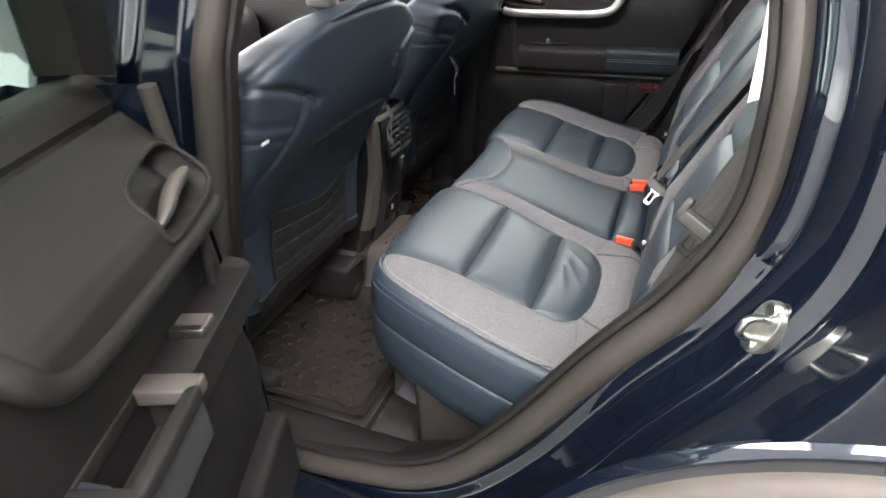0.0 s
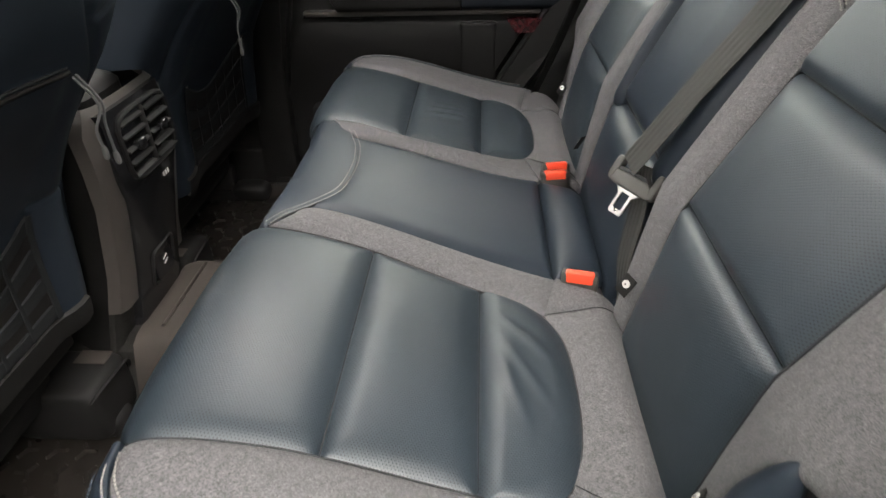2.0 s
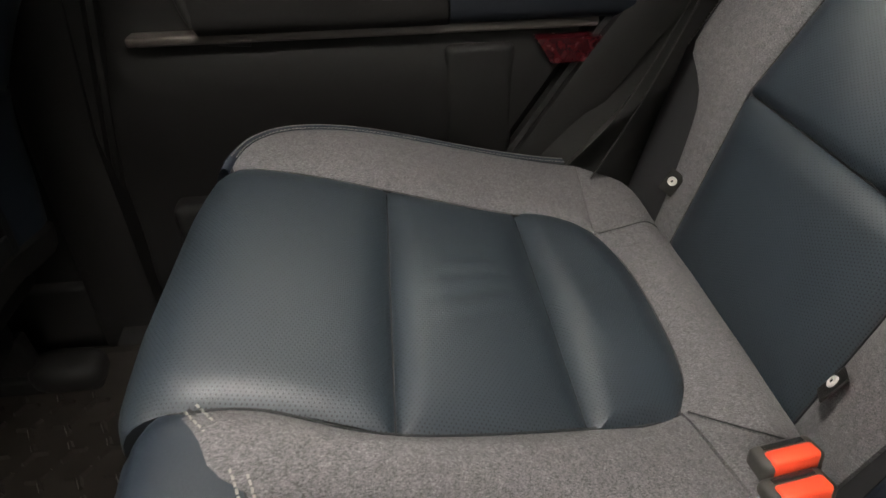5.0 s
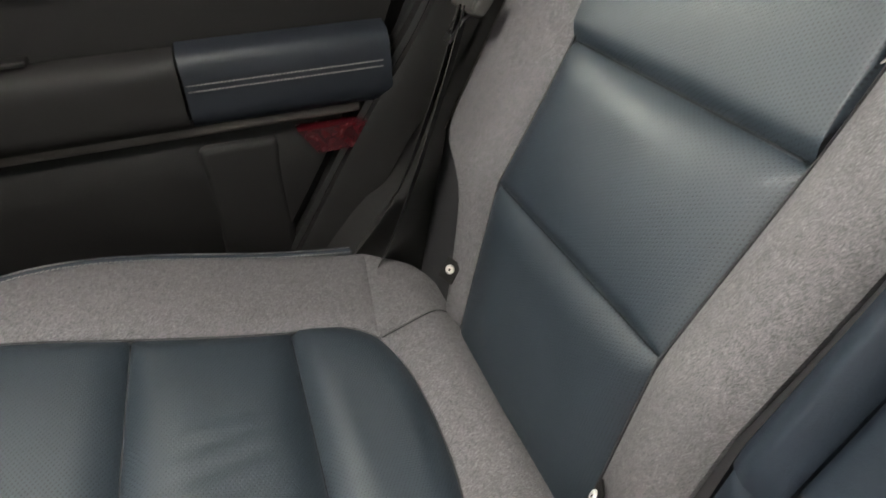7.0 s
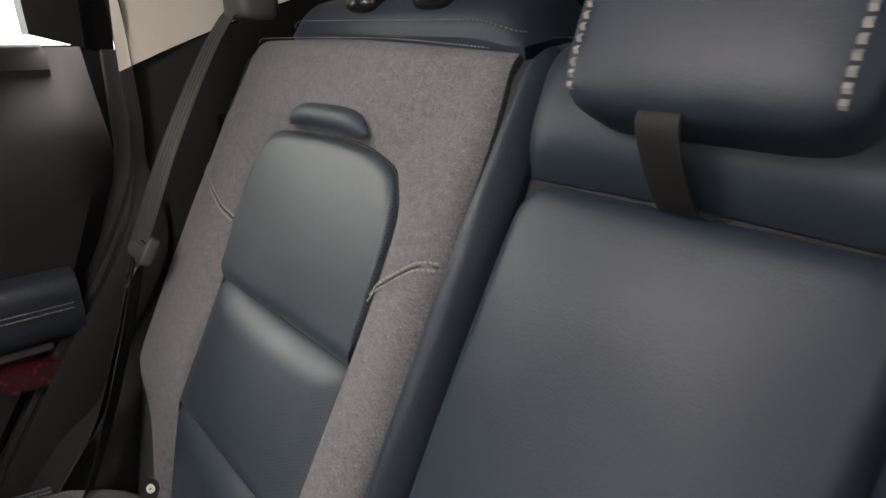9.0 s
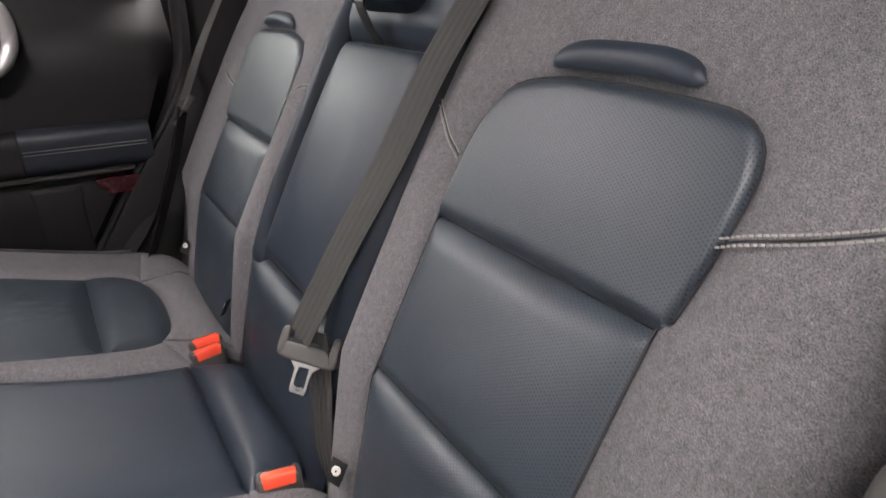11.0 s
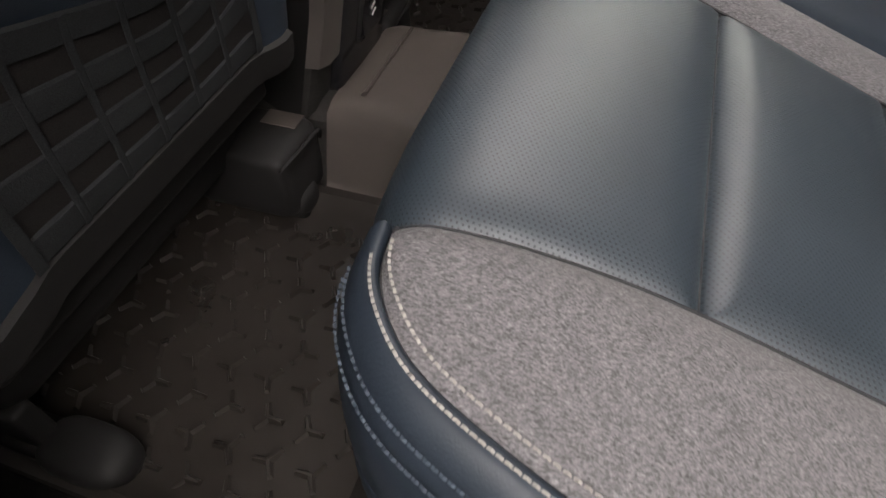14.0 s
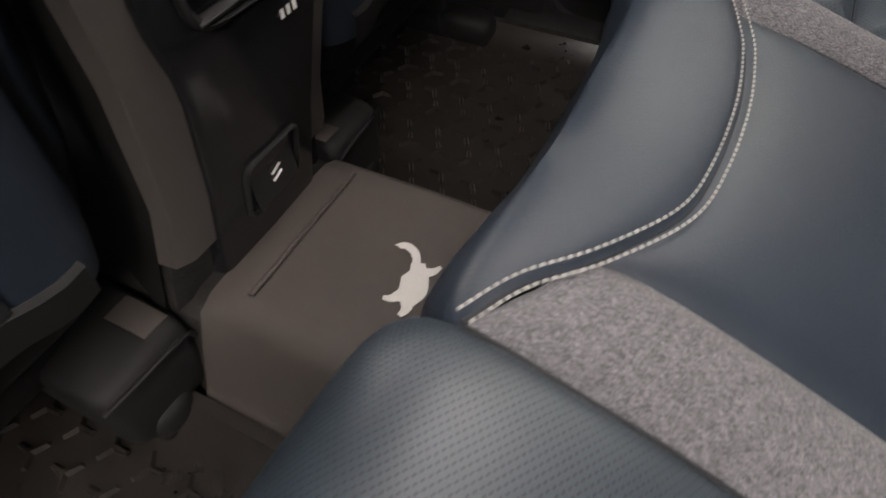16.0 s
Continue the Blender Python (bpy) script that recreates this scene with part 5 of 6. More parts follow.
def front_seat(yc, inner):
    s = thing("front_seat", "navy leather front seat with strapped storage back", "car seat", "front seats")
    zs = np.concatenate((np.linspace(0.655, 1.215, 150), np.linspace(1.218, 1.231, 10)))
    hw = np.interp(zs, [0.655, 0.69, 0.75, 0.90, 0.96, 1.06, 1.10, 1.13, 1.150, 1.171, 1.198, 1.22, 1.231], [0.228, 0.245, 0.264, 0.280, 0.287, 0.300, 0.303, 0.295, 0.280, 0.252, 0.195, 0.115, 0.045])
    dp = np.interp(zs, [0.655, 0.7, 0.9, 1.1, 1.17, 1.215, 1.231], [0.15, 0.20, 0.20, 0.17, 0.135, 0.08, 0.04])

    # seams of the cover, out along the girth from the middle and up; alike on both sides
    def away(line, w, z):
        """Distance to a smooth line."""
        c = curve(line, 40)
        d = np.full(np.shape(w), 9.0)
        for (w0, z0), (w1, z1) in zip(c[:-1], c[1:]):
            k = np.clip(((w - w0) * (w1 - w0) + (z - z0) * (z1 - z0)) / ((w1 - w0) ** 2 + (z1 - z0) ** 2), 0, 1)
            d = np.minimum(d, np.hypot(w - w0 - k * (w1 - w0), z - z0 - k * (z1 - z0)))
        return d
    SEAMS = (([(0.44, 1.165), (0.33, 1.152), (0.24, 1.138), (0.177, 1.113), (0.145, 1.095)], 0.009, 0.007),
             ([(0.177, 1.113), (0.190, 1.06), (0.222, 1.01), (0.243, 0.97), (0.240, 0.91), (0.234, 0.845), (0.238, 0.77), (0.240, 0.70), (0.235, 0.66)], 0.009, 0.006),
             ([(0.30, 1.160), (0.225, 1.193), (0.12, 1.213), (0.0, 1.218)], 0.003, 0.004),
             ([(0.44, 1.125), (0.356, 1.107), (0.27, 1.09), (0.195, 1.074)], 0.0035, 0.003), ([(0.44, 1.117), (0.356, 1.099), (0.27, 1.082), (0.198, 1.066)], 0.0035, 0.003),
             ([(0.44, 1.08), (0.35, 1.065), (0.27, 1.058), (0.21, 1.045)], 0.004, 0.004), ([(0.255, 0.842), (0.20, 0.845), (0.157, 0.852)], 0.004, 0.003))

    def ztop(q):
        return float(np.interp(q, TOPS[:, 0], TOPS[:, 1]))
    TOPS = curve([(-1.05, 0.858), (-0.8, 0.847), (-0.2, 0.823), (0.25, 0.808), (0.55, 0.811), (0.8, 0.825), (1.05, 0.848)], 60)
    ZT = np.array([ztop(q) for q in np.linspace(-1, 1, 41)])

    W, MID = 0.147, 0.008

    def relief(w, z):
        """How far the cover stands out of the plain shell; w grows towards the middle of the car."""
        w = w + 0 * z
        aw = np.abs(w)
        h = 0.013 * np.exp(-((z - 1.10) / 0.075) ** 2) * np.exp(-(w / 0.20) ** 4)
        # padded rolls beside the pocket, and the pocket's hollow
        h = h + 0.010 * np.exp(-((aw - 0.200) / 0.034) ** 2) / (1 + np.exp((z - 0.955) / 0.02))
        q = (w - MID) / W
        top = np.interp(q, np.linspace(-1, 1, 41), ZT)
        inside = 1 / (1 + np.exp((np.abs(q) - 1.0) / 0.03)) / (1 + np.exp((z - top - 0.012) / 0.008))
        h = h - 0.005 * inside
        # the flap of the zipped pocket stands proud below its mouth
        mouth = 1.004 + 0.010 * np.sin(np.pi * np.clip((w + 0.122) / 0.285, 0, 1))
        flap = 1 / (1 + np.exp((z - mouth) / 0.002)) / (1 + np.exp((0.90 - z) / 0.02)) / (1 + np.exp((-0.115 - w) / 0.008)) / (1 + np.exp((w - 0.163) / 0.008))
        h = h + 0.007 * flap
        for line, deep, wide in SEAMS:
            h = h - deep * np.exp(-(away(line, aw, z) / wide) ** 2)
        return h
    GW, GZ = np.linspace(-0.56, 0.56, 374), np.linspace(0.65, 1.235, 235)
    RELIEF = relief(GW[None, :], np.repeat(GZ[:, None], len(GW), 1))

    def relief_at(w, z):
        """The relief, read from a fine net."""
        i = np.clip((np.asarray(w, float) + 0.56) / 1.12 * 373, 0, 372.999)
        j = np.clip((np.asarray(z, float) - 0.65) / 0.585 * 234, 0, 233.999)
        i0, j0 = i.astype(int), j.astype(int)
        u, v = i - i0, j - j0
        return RELIEF[j0, i0] * (1 - u) * (1 - v) + RELIEF[j0, i0 + 1] * u * (1 - v) + RELIEF[j0 + 1, i0] * (1 - u) * v + RELIEF[j0 + 1, i0 + 1] * u * v

    rings = []
    f = np.concatenate((np.linspace(-1, -0.66, 14, endpoint=False), np.linspace(-0.66, 0.66, 250), np.linspace(0.66, 1, 15)[1:-1]))
    aa = np.linspace(-math.pi, math.pi, 1601)
    ex = 2 / 5.5
    for z, w0, d in zip(zs, hw, dp):
        ww = np.where(np.sin(aa) * inner < 0, min(w0, 0.288), w0)
        y = ww * np.sign(np.sin(aa)) * np.abs(np.sin(aa)) ** ex
        x = fx(z) - d / 2 + d / 2 * np.sign(np.cos(aa)) * np.abs(np.cos(aa)) ** ex
        run = np.concatenate(([0], np.cumsum(np.hypot(np.diff(x), np.diff(y)))))
        run -= run[800]
        at = np.where(f < 0, -f * run[0], f * run[-1])
        px, py = np.interp(at, run, x), np.interp(at, run, y)
        tx, ty = np.gradient(px), np.gradient(py)
        ln = np.hypot(tx, ty) + 1e-9
        h = relief_at(inner * at, np.full(at.shape, z))
        h = np.where(np.abs(f) > 0.64, 0.0, h) * min(1.0, w0 / 0.09)
        rings.append(np.stack([px + ty / ln * h, yc + py - tx / ln * h, np.full(at.shape, z)], 1))
    uv = [[(p[1], p[2]) for p in r] for r in rings]
    g = Geo().grid(rings, uv, wrap_v=True).cap(rings[-1]).cap(rings[0], True)
    part("backrest", g, LEATHER, s, "smooth navy leather seat back with deep seams", sharp=80)

    def rear(y, z, h=0.0):
        """The seat's back, seen from the rear bench."""
        e = min(1.0, abs(y) / (np.interp(z, zs, hw)))
        d = np.interp(z, zs, dp)
        h = h + float(relief_at(inner * y, z))
        return np.array([fx(z) - d / 2 + d / 2 * (1 - e ** 5.5) ** (1 / 5.5) + h, yc + y, z + 0.38 * h * -1])
    # small cloth tab in the side seam
    part("tab", Geo().box(-0.001, 0.001, -0.009, 0.009, -0.003, 0.003, 0.0006).move(Matrix.Translation(rear(inner * -0.262, 1.060, 0.002)) @ pose(0, 0, 0, 0, 20, 0)), WHITE, s, "tiny pale tab")
    # black tubes draw dark lines along the deepest seams
    for line, deep, wide in SEAMS[:2]:
        for sg in (-1, 1):
            c = [q for q in curve(line, 60) if q[0] < 0.262]
            part("cover_seam", tube(Geo(), [rear(inner * sg * w, z, 0.0) for w, z in c], 0.0017, 6), FOAM, s)
    # strap pocket: flat grey straps over dark slots, with a black panel below
    def on(q, z, h):
        return rear(inner * (MID + W * 0.985 * q), z, h)
    part("pocket", Geo().grid([[on(q, z, 0.003) for z in np.linspace(0.690, ztop(q), 12)] for q in np.linspace(-1, 1, 40)], flip=inner < 0), MESHB, s, "dark mesh storage pocket")
    for k in range(4):
        P = []
        for q in np.linspace(-1, 1, 97):
            step = (ztop(q) - 0.692) / 3.5
            z0 = 0.692 + k * step
            bul = 0.0016 * abs(math.sin(3 * math.pi * (q + 1))) ** 0.7
            P.append([on(q, z0 + r * 0.52 * step, 0.0034 + bul * math.sin(math.pi * (0.15 + 0.7 * r)) + (0.0012 if 0 < r < 1 else -0.0015)) for r in (0, 0.06, 0.25, 0.5, 0.75, 0.94, 1.0)])
        part("strap", Geo().grid(P, flip=inner < 0), MOLLE, s, "grey woven strap", sharp=25)
    for k in range(7):
        q = -1 + 2 * k / 6
        part("vertical_strap", ribbon(Geo(), [on(q, z, 0.0048) for z in np.linspace(0.691, ztop(q), 14)], (0, 1, 0), 0.0062 if 0 < k < 6 else 0.010, 0.0014), MOLLE, s, "grey woven strap")
    part("lower_panel", Geo().grid([[rear(y, z, h) for z, h in ((0.690, 0.0), (0.689, 0.006), (0.672, 0.007), (0.658, 0.006), (0.656, -0.01))] for y in np.linspace(-0.205, 0.205, 24)], flip=True), BLACK, s, "black plastic panel along the lower edge")
    # zipped slash pocket above it, with its cords
    zl = [rear(inner * y, z, 0.001) for y, z in curve([(-0.122, 1.004), (-0.08, 1.009), (-0.01, 1.0135), (0.06, 1.0135), (0.12, 1.009), (0.163, 1.004)], 30)]
    part("zip_flap", tube(Geo(), zl, 0.0032, 8, squash=0.7), MESHB, s, "dark zipped pocket edge")
    part("zip", tube(Geo(), [p + np.array([0.0, 0, 0.005]) for p in zl], 0.0016, 6), MOLLE, s)
    for k in range(2):
        c0 = rear(inner * (0.160 + 0.008 * k), 1.003, 0.006)
        cp = curve([c0, c0 + np.array([0.012, 0.006, -0.03]), c0 + np.array([0.006, -0.004 + 0.012 * k, -0.055]), c0 + np.array([0.004, 0.01 * k, -0.075 - 0.015 * k])], 16)
        part("cord", tube(Geo(), cp, 0.0014, 6), CORD, s, "grey elastic cord")
        part("cord_end", rbox(cp[-1][0], cp[-1][1], cp[-1][2] - 0.006, 0.006, 0.006, 0.016, 3, 10, 7), CORD, s)
    # cushion, seat frame and rails
    part("seat_cushion", rbox(-1.02, yc, 0.70, 0.56, 0.50, 0.17, 4, 36, 20), LEATHER, s)
    part("seat_frame", Geo().box(-1.2, -0.80, yc - 0.2, yc + 0.2, 0.50, 0.63, 0.03), BLACK, s)
    for k in (-1, 1):
        part("seat_rail", Geo().box(-1.2, -0.72, yc + k * 0.19 - 0.022, yc + k * 0.19 + 0.022, 0.40, 0.455, 0.008), BLACK, s)
        part("rail_cover", rbox(-0.765, yc + k * 0.19, 0.448, 0.10, 0.06, 0.05, 3), BLACK, s, "black plastic rail cover")
        part("leg", Geo().box(-1.1, -0.8, yc + k * 0.19 - 0.012, yc + k * 0.19 + 0.012, 0.45, 0.52, 0.006), BLACK, s)
    part("lower_valance", Geo().box(-0.80, -0.745, yc - 0.2, yc + 0.2, 0.60, 0.68, 0.01), BLACK, s, "black plastic lower back edge")
    # headrest on its posts
    xt = fx(1.231) - 0.045
    M = Matrix.Translation((xt - 0.01, yc, 1.395)) @ Euler((0, radians(14), 0)).to_matrix().to_4x4()
    h = part("headrest_pad", rbox(0, 0, 0, 0.10, 0.27, 0.18, 4.5, 36, 22).move(M), LEATHER, s)
    for k in (-1, 1):
        part("headrest_post", tube(Geo(), [(xt - 0.005, yc + k * 0.055, 1.33), (xt - 0.02, yc + k * 0.055, 1.245)], 0.006, 12), CHROME, s)
        part("post_guide", rbox(xt - 0.015, yc + k * 0.055, 1.236, 0.05, 0.045, 0.024, 3), GREYPL, s)
    return s


front_seat(-0.372, 1)
front_seat(0.372, -1)

# ---- rear of the centre console ----
con = thing("centre_console", "warm grey centre console rear with glossy black panel", "console")


def cx(z):
    return -0.655 - 0.06 * max(0.0, (0.80 - z) / 0.25) ** 1.0 if z < 0.80 else -0.655 - 0.35 * max(0.0, z - 0.90)


rows = []
for z in (0.40, 0.47, 0.55, 0.60, 0.66, 0.72, 0.78, 0.84, 0.885, 0.905, 0.915):
    w = np.interp(z, [0.40, 0.55, 0.66, 0.8, 0.89, 0.915], [0.15, 0.125, 0.108, 0.112, 0.114, 0.09])
    x = cx(z)
    rows.append([(-1.3, -w + 0.035, z), (x - 0.12, -w + 0.032, z), (x - 0.03, -w + 0.006, z), (x - 0.012, -w + 0.008, z), (x - 0.004, -w + 0.022, z), (x - 0.002, 0, z), (x - 0.004, w - 0.022, z), (x - 0.012, w - 0.008, z), (x - 0.03, w - 0.006, z), (x - 0.12, w - 0.032, z), (-1.3, w - 0.035, z)])
part("console_body", Geo().grid([r[2:9] for r in rows[3:]], flip=True), GREYPL, con, "warm grey plastic console rear")
part("console_foot", Geo().grid([[(x - 0.012, y * 0.96, z) for x, y, z in r[2:9]] for r in rows[:4]], flip=True), CARPET, con, "dark carpeted console foot")
part("console_side", Geo().grid([r[:3] for r in rows], flip=True), BLACK, con, "black console side")
part("console_side", Geo().grid([r[8:] for r in rows], flip=True), BLACK, con, "black console side")
part("console_lid", rbox(-0.985, 0, 0.905, 0.60, 0.19, 0.05, 4, 32, 16), BLACK, con, "black padded console lid")
rows = []
for z in np.linspace(0.545, 0.905, 20):
    w = np.interp(z, [0.545, 0.66, 0.76, 0.82, 0.905], [0.07, 0.066, 0.07, 0.082, 0.08])
    x = cx(z) + 0.004
    rows.append([(x - 0.016, -w - 0.003, z), (x - 0.003, -w, z), (x, -w + 0.006, z), (x + 0.002, 0, z), (x, w - 0.006, z), (x - 0.003, w, z), (x - 0.016, w + 0.003, z)])
part("black_panel", Geo().grid(rows, flip=True).cap(rows[-1]), GLOSS, con, "glossy black centre panel")


def ring_frame(yc, zc, hy, hz, t, x_of, depth, e=5):
    g = Geo()
    rows = []
    for k, (gr, dx) in enumerate(((0, -depth), (0, 0.002), (-t * 0.5, 0.004), (-t, 0.002), (-t, -depth))):
        rows.append([(x_of(zc + (hz + gr) * math.copysign(abs(math.sin(a)) ** (2 / e), math.sin(a))) + 0.006 + dx, yc + (hy + gr) * math.copysign(abs(math.cos(a)) ** (2 / e), math.cos(a)),
                      zc + (hz + gr) * math.copysign(abs(math.sin(a)) ** (2 / e), math.sin(a))) for a in np.linspace(0, 2 * math.pi, 48, endpoint=False)])
    return g.grid(rows, wrap_v=True, flip=False)


part("vent_frame", ring_frame(0.008, 0.846, 0.070, 0.050, 0.006, cx, 0.02), BLACK, con, "dark vent surround")
part("vent_back", Geo().box(-0.672, -0.668, -0.058, 0.074, 0.80, 0.892, 0.001).move(Matrix.Translation((-0.0, 0, 0))), FOAM, con)
for half in (-1, 1):
    for k in range(5):
        z = 0.809 + k * 0.0185
        y0, y1 = (0.008 + half * 0.004, 0.008 + half * 0.063)
        g = Geo().box(-0.011, 0.011, min(y0, y1), max(y0, y1), -0.0017, 0.0017, 0.001)
        part("vent_slat", g.move(Matrix.Translation((cx(z) + 0.001, 0, z)) @ Euler((0, radians(18), 0)).to_matrix().to_4x4()), BLACK, con)
    part("vent_slider", rbox(cx(0.846) + 0.011, 0.008 + half * 0.034, 0.846, 0.014, 0.02, 0.016, 4), GLOSS, con)
part("vent_divider", Geo().box(-0.656, -0.647, 0.003, 0.013, 0.795, 0.897, 0.002), CHARCOAL, con)
for k in range(3):
    part("vent_symbol", Geo().box(0, 0.0008, -0.008 + k * 0.007, -0.004 + k * 0.007, 0.0, 0.007, 0.0003).move(Matrix.Translation((cx(0.772) + 0.0055, 0.03, 0.768))), WHITE, con)
part("socket_frame", ring_frame(0.0, 0.628, 0.036, 0.034, 0.003, cx, 0.006, 7), CHARCOAL, con)
part("socket_flap", rbox(cx(0.628) + 0.004, 0, 0.628, 0.010, 0.058, 0.056, 7), GLOSS, con, "glossy black socket flap")
for k in range(2):
    part("flap_mark", Geo().box(0, 0.0009, -0.006, 0.007, -0.0014, 0.0014, 0.0004).move(Matrix.Translation((cx(0.63) + 0.0095, 0.0, 0.624 + k * 0.008)) @ pose(0, 0, 0, 18, 0, 0)), WHITE, con, "white printed mark")

# ---- tunnel cover and floor mats ----
tc = thing("tunnel_cover_mat", "taupe moulded rubber cover over the floor tunnel with white print", "floor mat")
rows = []
for x in np.linspace(-0.715, -0.30, 20):
    e = max(0.0, (-0.695 - x) / 0.02)
    zt = 0.556 - 0.008 * e ** 2 + 0.0015 * math.sin(x * 30)
    f = 1.0
    rows.append([(x, y * f, z) for y, z in ((-0.172, 0.437), (-0.152, 0.440), (-0.146, 0.452), (-0.128, 0.50), (-0.112, 0.538), (-0.104, zt - 0.006), (-0.094, zt - 0.001), (-0.08, zt), (0.0, zt + 0.001), (0.08, zt), (0.094, zt - 0.001), (0.104, zt - 0.006), (0.112, 0.538), (0.128, 0.50), (0.146, 0.452), (0.152, 0.440), (0.172, 0.437))])
g = Geo().grid(rows)
g.cap(rows[0], True)
part("cover", g, TAUPE, tc, sharp=70)
part("front_ridge", tube(Geo(), [(-0.672, y, 0.5565) for y in np.linspace(-0.085, 0.085, 12)], 0.006, 8, squash=0.5), TAUPE, tc)
# the white print: a plain leaping shape of rounded strokes
g = Geo()
strokes = (([(-0.582, 0.018), (-0.575, 0.024), (-0.563, 0.020), (-0.556, 0.008)], [0.0035, 0.004, 0.004, 0.005]), ([(-0.556, 0.010), (-0.550, -0.004), (-0.545, -0.018), (-0.548, -0.034)], [0.008, 0.0125, 0.013, 0.009]),
           ([(-0.547, 0.002), (-0.538, 0.008), (-0.534, 0.016)], [0.006, 0.004, 0.0015]), ([(-0.549, -0.022), (-0.557, -0.033), (-0.565, -0.036)], [0.007, 0.005, 0.002]), ([(-0.546, -0.026), (-0.541, -0.037), (-0.543, -0.046)], [0.007, 0.005, 0.002]))
for pts, rad in strokes:
    c = curve(pts, 14)
    rr = np.interp(np.linspace(0, 1, 14), np.linspace(0, 1, len(rad)), rad)
    d = np.gradient(c, axis=0)
    d /= np.linalg.norm(d, axis=1)[:, None]
    nrm = np.stack([-d[:, 1], d[:, 0]], 1)
    k = len(g.v) * 0.0000004
    up = [(x, y, 0.5582 + k) for x, y in c + nrm * rr[:, None]]
    dn = [(x, y, 0.5582 + k) for x, y in c - nrm * rr[:, None]]
    g.grid([up, dn])
    g.grid([[(x, y, 0.5566) for x, y, z in dn], dn])
    g.grid([up, [(x, y, 0.5566) for x, y, z in up]])
part("print", g, WHITE, tc, "white abstract print")


def tri_marks(g, x0, x1, y0, y1, z, pitch=0.046):
    i = 0
    for yy in np.arange(y0, y1, pitch * 0.866):
        for xx in np.arange(x0 + (i % 2) * pitch / 2, x1, pitch):
            rot = random.uniform(-0.08, 0.08) + (math.pi if i % 2 else 0)
            for k in range(3):
                a = rot + k * 2 * math.pi / 3
                ca, sa = math.cos(a), math.sin(a)
                base = len(g.v)
                L, w, h = 0.0175, 0.0042, 0.0065
                for u, v, hh in ((0.0, -w, 0), (0.0, w, 0), (L, w * 0.7, 0), (L, -w * 0.7, 0), (0.0, -w * 0.4, h), (0.0, w * 0.4, h), (L * 0.9, w * 0.3, h * 0.8), (L * 0.9, -w * 0.3, h * 0.8)):
                    g.v.append((xx + ca * u - sa * v, yy + sa * u + ca * v, z + hh))
                    g.uv.append((0, 0))
                g.f += [(base + 4, base + 7, base + 6, base + 5), (base, base + 3, base + 7, base + 4), (base + 1, base + 5, base + 6, base + 2), (base + 2, base + 6, base + 7, base + 3)]
        i += 1
    return g


for s in (-1, 1):
    mt = thing("floor_mat", "black moulded rubber floor mat with three-armed tread", "floor mat", "floor mats")
    xs = np.concatenate(([-1.02, -1.005, -0.995, -0.98], np.linspace(-0.95, -0.54, 12), [-0.515, -0.50, -0.49, -0.48]))
    ys = np.concatenate(([0.155, 0.168, 0.178, 0.195], np.linspace(0.22, 0.54, 10), [0.56, 0.575, 0.585, 0.597]))
    ex = np.array([0.03, 0.03, 0.018, 0.002] + [0] * 12 + [0.002, 0.018, 0.03, 0.03])
    ey = np.array([0.02, 0.02, 0.012, 0.002] + [0] * 10 + [0.002, 0.016, 0.024, 0.024])
    P = [[(x, s * y, 0.428 + max(a, b) + 0.0005 * math.sin(x * 14) * math.cos(y * 17)) for y, b in zip(ys, ey)] for x, a in zip(xs, ex)]
    part("mat_tray", Geo().grid(P, flip=s < 0), MATRUB, mt)
    g = tri_marks(Geo(), -0.95, -0.52, min(s * 0.2, s * 0.55), max(s * 0.2, s * 0.55), 0.4285)
    tagged(part("tread", g, MATRUB, mt, "raised three-armed tread marks", sharp=30), kind="stuff")
    part("underlay", Geo().box(-1.02, -0.48, min(s * 0.155, s * 0.597), max(s * 0.155, s * 0.597), 0.40, 0.424), CARPET, mt)
    # heater outlet under the front seat
    du = thing("air_duct", "black plastic air outlet under the front seat", "air duct", "air ducts")
    part("duct", rbox(-0.802, s * 0.172, 0.488, 0.158, 0.105, 0.105, 7), BLACK, du)
    part("label", Geo().box(-0.788, -0.738, min(s * 0.128, s * 0.156), max(s * 0.128, s * 0.156), 0.5395, 0.5412, 0.0006), TAUPE, du, "worn brown paper label")
    part("duct_edge", tube(Geo(), curve([(-0.727, s * 0.122, 0.505), (-0.719, s * 0.135, 0.527), (-0.718, s * 0.19, 0.533), (-0.727, s * 0.222, 0.525)], 16), 0.0026, 8), BLACK, du)


# ---- rear doors ----
DZ = [0.415, 0.515, 0.64, 0.82, 0.94, 1.06, 1.2]
DXR = [-0.41, -0.245, -0.15, -0.03, 0.05, 0.098, 0.104]
DXFS = {1: [-0.655, -0.700, -0.695, -0.660, -0.634, -0.607, -0.577], -1: [-0.565, -0.615, -0.620, -0.605, -0.590, -0.572, -0.557]}


